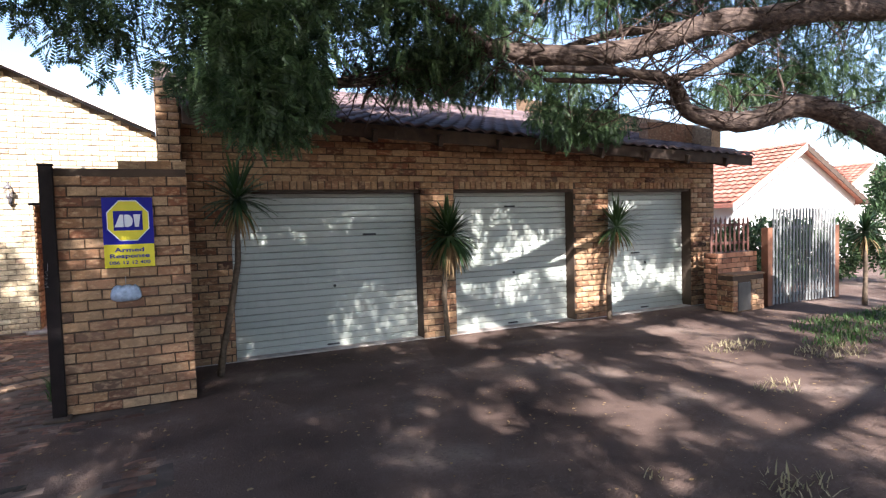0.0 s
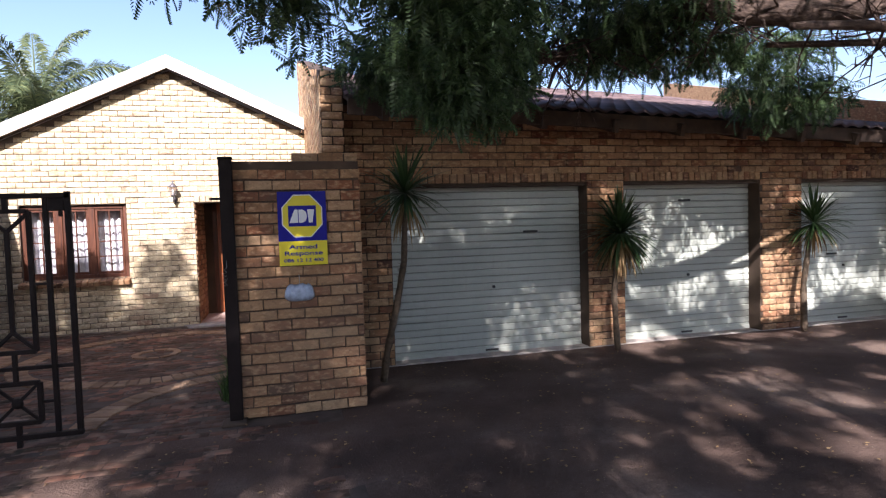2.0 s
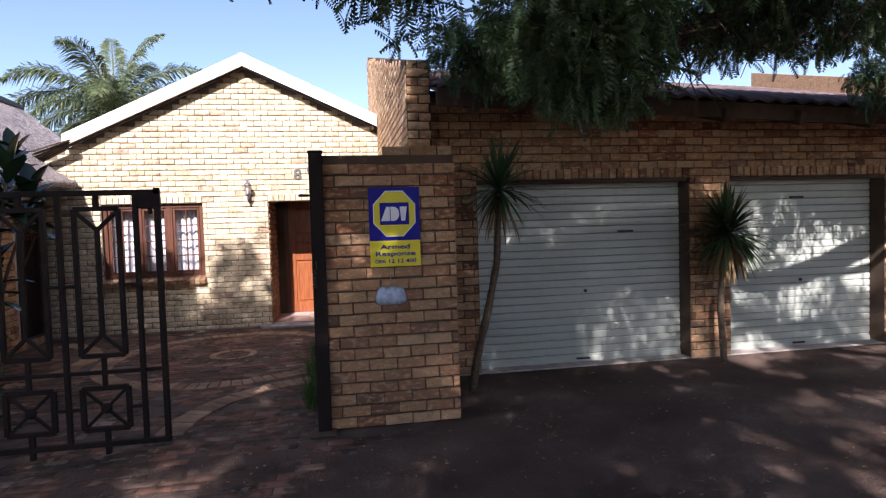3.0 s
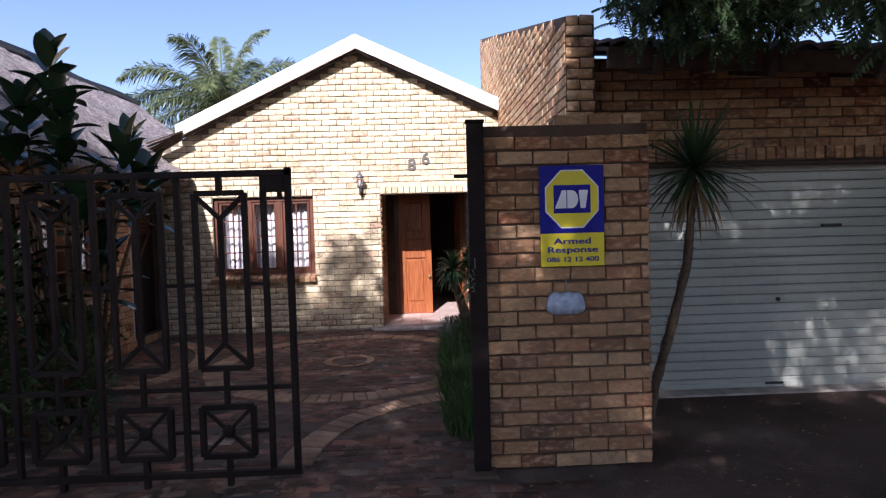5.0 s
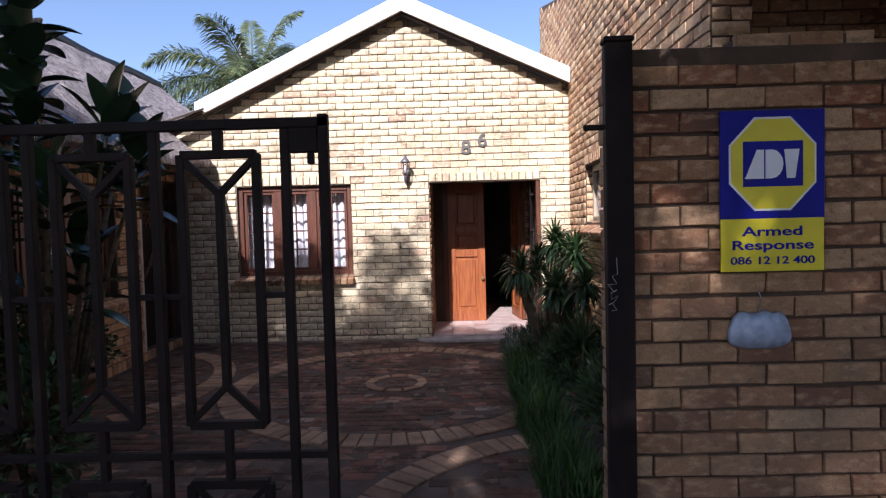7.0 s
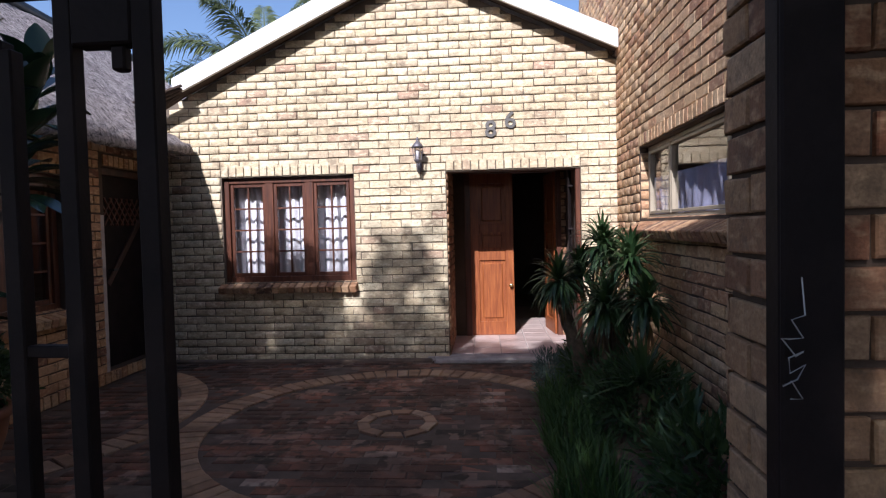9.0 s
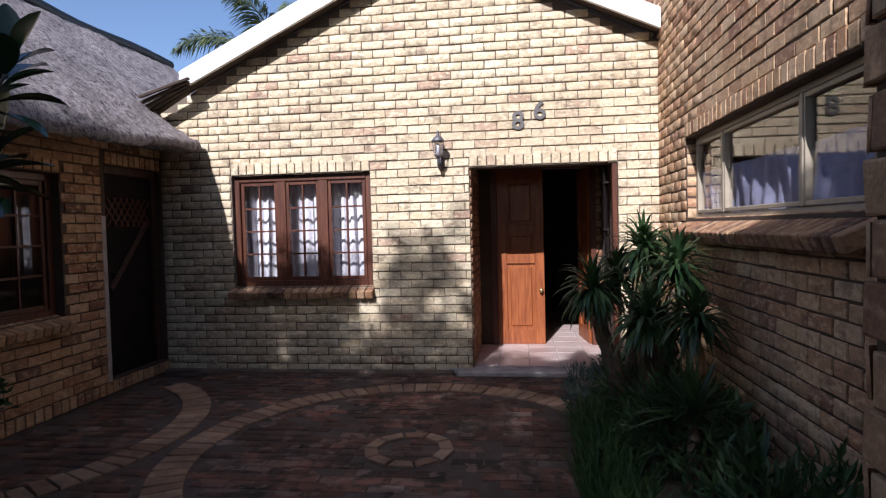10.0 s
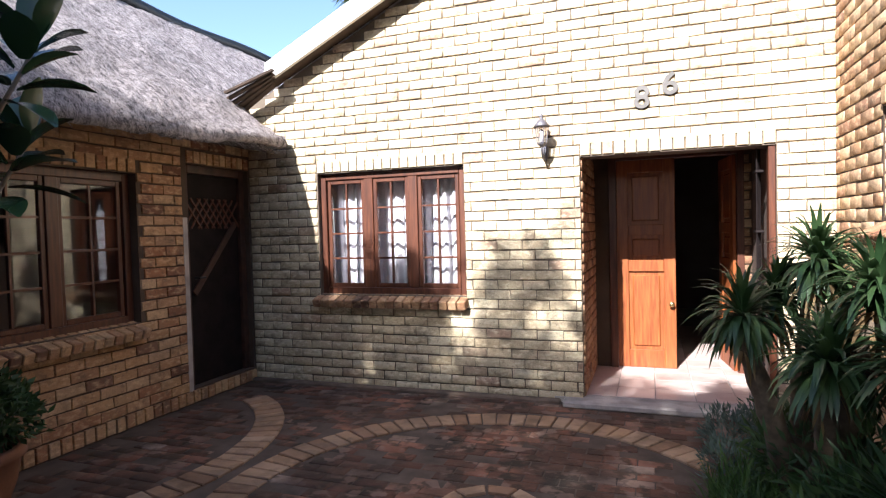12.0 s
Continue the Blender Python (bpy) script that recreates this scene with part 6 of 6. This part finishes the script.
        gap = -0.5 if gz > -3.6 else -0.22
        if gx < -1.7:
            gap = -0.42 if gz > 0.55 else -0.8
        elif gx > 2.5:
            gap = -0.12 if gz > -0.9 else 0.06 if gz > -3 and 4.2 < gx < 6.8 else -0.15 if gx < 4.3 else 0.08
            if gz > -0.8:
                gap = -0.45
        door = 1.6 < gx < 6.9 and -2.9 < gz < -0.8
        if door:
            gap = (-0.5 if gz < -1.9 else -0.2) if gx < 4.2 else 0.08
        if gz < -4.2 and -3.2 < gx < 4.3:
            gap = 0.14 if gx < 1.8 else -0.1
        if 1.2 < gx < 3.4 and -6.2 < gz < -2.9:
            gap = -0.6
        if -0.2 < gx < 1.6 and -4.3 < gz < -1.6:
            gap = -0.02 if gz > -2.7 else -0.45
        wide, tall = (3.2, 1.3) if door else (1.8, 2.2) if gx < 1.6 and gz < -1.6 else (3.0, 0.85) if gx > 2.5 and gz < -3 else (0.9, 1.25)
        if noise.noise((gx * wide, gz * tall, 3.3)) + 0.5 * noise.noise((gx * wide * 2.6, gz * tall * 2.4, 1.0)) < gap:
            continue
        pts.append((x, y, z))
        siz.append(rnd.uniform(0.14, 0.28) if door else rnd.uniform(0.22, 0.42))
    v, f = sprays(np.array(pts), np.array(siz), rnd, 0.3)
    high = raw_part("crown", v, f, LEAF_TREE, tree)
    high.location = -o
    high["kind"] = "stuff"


great_tree()

# ---- paving ----
RING_C, RING_R = (-2.03, 8.86), 1.44
ARCS = [(RING_C, RING_R, 0, 360, 0.22), (RING_C, 0.24, 0, 360, 0.085), ((-0.6, 6.0), 1.42, 88, 182, 0.22), ((-5.3, 8.95), 1.52, -42, 60, 0.22)]


def in_band(x, y):
    for (cx, cy), r, a0, a1, w in ARCS:
        d = math.hypot(x - cx, y - cy)
        a = math.degrees(math.atan2(y - cy, x - cx))
        if abs(d - r) < w / 2 + 0.03 and (a0 <= a <= a1 or a0 <= a + 360 <= a1):
            return True
    return False


paving = thing("pavement", "mossy red-brown brick paving of the courtyard", "paving", "", "structure")
box_part("bedding", (-4.97, 0.0, 3.7, 10.84, -0.03, -0.006), plain("joint_sand", (0.09, 0.065, 0.05), 0.95, vary=0.4), paving)


def lay_paving():
    rnd = random.Random(40)
    lx, ly = 0.205, 0.102
    vs, fs = brick_mesh(lx - 0.005, ly - 0.005, 0.018)
    flat = np.stack([vs[:, 0], vs[:, 2], -vs[:, 1] - 0.019], 1)
    me = bpy.data.meshes.new("paver")
    me.from_pydata(flat.tolist(), [], fs.tolist())
    me.materials.append(PAVER_RED)
    rest_v, rest_f, single = [], [], 0
    for j in range(int(7.1 / ly)):
        y = 3.75 + (j + 0.5) * ly
        for i in range(-25, 1):
            x = i * lx + (lx / 2 if j % 2 else 0)
            if not (-4.85 < x < -0.12) or in_band(x, y) or y > 10.78 or (x > -0.95 and 6.1 < y < 10.5) or (x > -0.9 and 5.6 < y < 6.2):
                continue
            if y < 5.4 and noise.noise((x * 1.2, y * 1.2, 7)) < -0.05:
                continue
            if rnd.random() < 0.07:
                continue
            z = 0.004 * noise.noise((x * 2, y * 2, 0)) + rnd.uniform(-0.006, 0.002)
            if single < 300 and -2.6 < x < -1.0 and y > 6.2:
                ob = new("paver", me)
                ob.location, ob.rotation_euler = (x, y, z), (rnd.uniform(-0.01, 0.01), rnd.uniform(-0.01, 0.01), rnd.uniform(-0.02, 0.02))
                ob.parent = paving
                single += 1
            else:
                rest_f.append(fs + 12 * len(rest_v))
                rest_v.append(flat + np.array((x, y, z)))
    ob = raw_part("pavers", np.concatenate(rest_v), np.concatenate(rest_f), PAVER_RED, paving)
    ob["kind"] = "stuff"


lay_paving()


def lay_edging():
    rnd = random.Random(41)
    edging = thing("edging", "ochre brick edging laid in rings across the courtyard", "edging", "", "structure")
    for (cx, cy), r, a0, a1, w in ARCS:
        pitch = 0.108 if r > 0.5 else 0.15
        n = max(6, round(r * math.radians(a1 - a0) / pitch))
        inner, outer = (r - w / 2) * math.radians(a1 - a0) / n, (r + w / 2) * math.radians(a1 - a0) / n
        bm = bmesh.new()
        g = 0.01
        ring = [(-w / 2, -inner / 2 + g / 2), (w / 2, -outer / 2 + g / 2), (w / 2, outer / 2 - g / 2), (-w / 2, inner / 2 - g / 2)]
        lo = [bm.verts.new((x, y, -0.02)) for x, y in ring]
        md = [bm.verts.new((x, y, 0.004)) for x, y in ring]
        hi = [bm.verts.new((x * 0.94, y * 0.88, 0.01)) for x, y in ring]
        for a, b in ((lo, md), (md, hi)):
            for i in range(4):
                bm.faces.new((a[i], a[(i + 1) % 4], b[(i + 1) % 4], b[i]))
        bm.faces.new(hi)
        me = bpy.data.meshes.new("edging_brick")
        bm.to_mesh(me)
        bm.free()
        me.materials.append(PAVER_EDGE)
        for i in range(n):
            a = math.radians(a0) + (i + 0.5) * math.radians(a1 - a0) / n
            x, y = cx + r * math.cos(a), cy + r * math.sin(a)
            if x > -0.1 or x < -4.9 or y > 10.8:
                continue
            ob = new("brick", me)
            ob.location, ob.rotation_euler = (x, y, rnd.uniform(-0.003, 0.003)), (rnd.uniform(-0.02, 0.02), rnd.uniform(-0.02, 0.02), a + rnd.uniform(-0.03, 0.03))
            ob.parent = edging


lay_edging()
bm = bmesh.new()
box(bm, -0.93, 0.0, 6.13, 10.55, -0.03, 0.015)
structure(part("planting_bed", bm, EARTH), "dark soil of the planting bed along the flank wall", "bed")
bm = bmesh.new()
soft_box(bm, -4.95, -1.95, G - 0.09, G - 0.013, -0.02, 0.03, r=0.012)
structure(part("plinth", bm, PLINTH), "low weathered plaster plinth along the gable wall", "plinth")

# ---- brickwork ----
lay_bricks(wall_gable, BRICK_CREAM, put_gable, 0, -4.96, 0.0, 0.0, {"at": lambda u: gable_z(u) + 0.04, "breaks": (APEX_X,)}, holes=keep_gable, joint=0.011, proud=0.012, near=lambda u, z: -3.2 < u < 0 and 0.25 < z < 2.6, seed=11)
soldier_row(wall_gable, BRICK_CREAM, put_gable, 0, DOOR_HOLE[0], DOOR_HOLE[1], 1.995, 2.12, seed=12)
soldier_row(wall_gable, BRICK_CREAM, put_gable, 0, WIN_HOLE[0], WIN_HOLE[1], 1.995, 2.12, seed=13)
sill_row(wall_gable, BRICK_TAN, lambda u, v, z: (u, G + 0.03, z), 0, WIN_HOLE[0] - 0.04, WIN_HOLE[1] + 0.02, 0.86, 0.15)
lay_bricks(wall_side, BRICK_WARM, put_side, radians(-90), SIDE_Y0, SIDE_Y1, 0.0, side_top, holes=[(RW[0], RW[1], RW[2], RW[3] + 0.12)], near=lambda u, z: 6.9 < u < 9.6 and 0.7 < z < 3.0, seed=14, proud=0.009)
soldier_row(wall_side, BRICK_WARM, put_side, radians(-90), RW[0], RW[1], RW[3] + 0.005, RW[3] + 0.115, seed=15)
lay_bricks(wall_side, BRICK_WARM, lambda u, z: (u, RW[1] + 0.012, z), 0, 0.0, 0.088, RW[2], flat_top(RW[3]), near=lambda u, z: False, seed=37)
sill_row(wall_side, BRICK_TAN, lambda u, v, z: (0.05, u, z), radians(-90), RW[0] - 0.05, RW[1], 1.44, 0.22, tilt=0.42)
lay_bricks(wall_side, BRICK_WARM, lambda u, z: (u, SIDE_Y0, z), 0, 0.0, 0.23, 2.13, flat_top(3.12), near=lambda u, z: False, seed=16)
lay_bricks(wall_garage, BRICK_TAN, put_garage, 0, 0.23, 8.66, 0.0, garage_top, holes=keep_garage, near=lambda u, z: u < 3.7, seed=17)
for i, (a, b) in enumerate(GARAGE_DOORS):
    soldier_row(wall_garage, BRICK_TAN, put_garage, 0, a, b, 1.985, 2.1, seed=18 + i)
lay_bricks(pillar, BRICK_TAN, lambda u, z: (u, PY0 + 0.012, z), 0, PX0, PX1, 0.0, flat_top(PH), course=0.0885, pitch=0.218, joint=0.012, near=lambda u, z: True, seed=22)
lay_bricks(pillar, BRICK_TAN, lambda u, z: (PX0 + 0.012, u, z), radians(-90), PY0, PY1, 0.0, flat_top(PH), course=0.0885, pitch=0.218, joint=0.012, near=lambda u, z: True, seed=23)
lay_bricks(pillar, BRICK_TAN, lambda u, z: (u, PY1 - 0.012, z), radians(180), PX0, 0.0, 0.0, flat_top(PH), course=0.0885, pitch=0.218, joint=0.012, near=lambda u, z: False, seed=24)
soldier_row(wall_cottage, BRICK_ORANGE, put_cottage, radians(90), 5.2, 10.85, 0.0, 0.112, proud=0.022, seed=38)
lay_bricks(pier_cap, BRICK_TAN, lambda u, z: (u, 5.922, z), 0, -0.325, PX1, PH, flat_top(PH + 0.0885), course=0.0885, pitch=0.218, joint=0.012, near=lambda u, z: True, seed=39)
lay_bricks(wall_cottage, BRICK_ORANGE, put_cottage, radians(90), 5.2, 10.85, 0.112, flat_top(2.34), holes=[(C_WIN[0], C_WIN[1], C_WIN[2], C_WIN[3] + 0.12), (C_DOOR[0] - 0.06, C_DOOR[1], C_DOOR[2], C_DOOR[3] + 0.12)], near=lambda u, z: u > 8.4, seed=25)
soldier_row(wall_cottage, BRICK_ORANGE, put_cottage, radians(90), C_WIN[0], C_WIN[1], C_WIN[3] + 0.005, C_WIN[3] + 0.12, seed=26)
soldier_row(wall_cottage, BRICK_ORANGE, put_cottage, radians(90), C_DOOR[0], C_DOOR[1], C_DOOR[3] + 0.005, C_DOOR[3] + 0.12, seed=27)
sill_row(wall_cottage, BRICK_ORANGE, lambda u, v, z: (CX - 0.03, u, z), radians(90), C_WIN[0], C_WIN[1], C_WIN[2], 0.15)
# Tan brick, darker than the gable's cream, deepens the recess's shade by colour.
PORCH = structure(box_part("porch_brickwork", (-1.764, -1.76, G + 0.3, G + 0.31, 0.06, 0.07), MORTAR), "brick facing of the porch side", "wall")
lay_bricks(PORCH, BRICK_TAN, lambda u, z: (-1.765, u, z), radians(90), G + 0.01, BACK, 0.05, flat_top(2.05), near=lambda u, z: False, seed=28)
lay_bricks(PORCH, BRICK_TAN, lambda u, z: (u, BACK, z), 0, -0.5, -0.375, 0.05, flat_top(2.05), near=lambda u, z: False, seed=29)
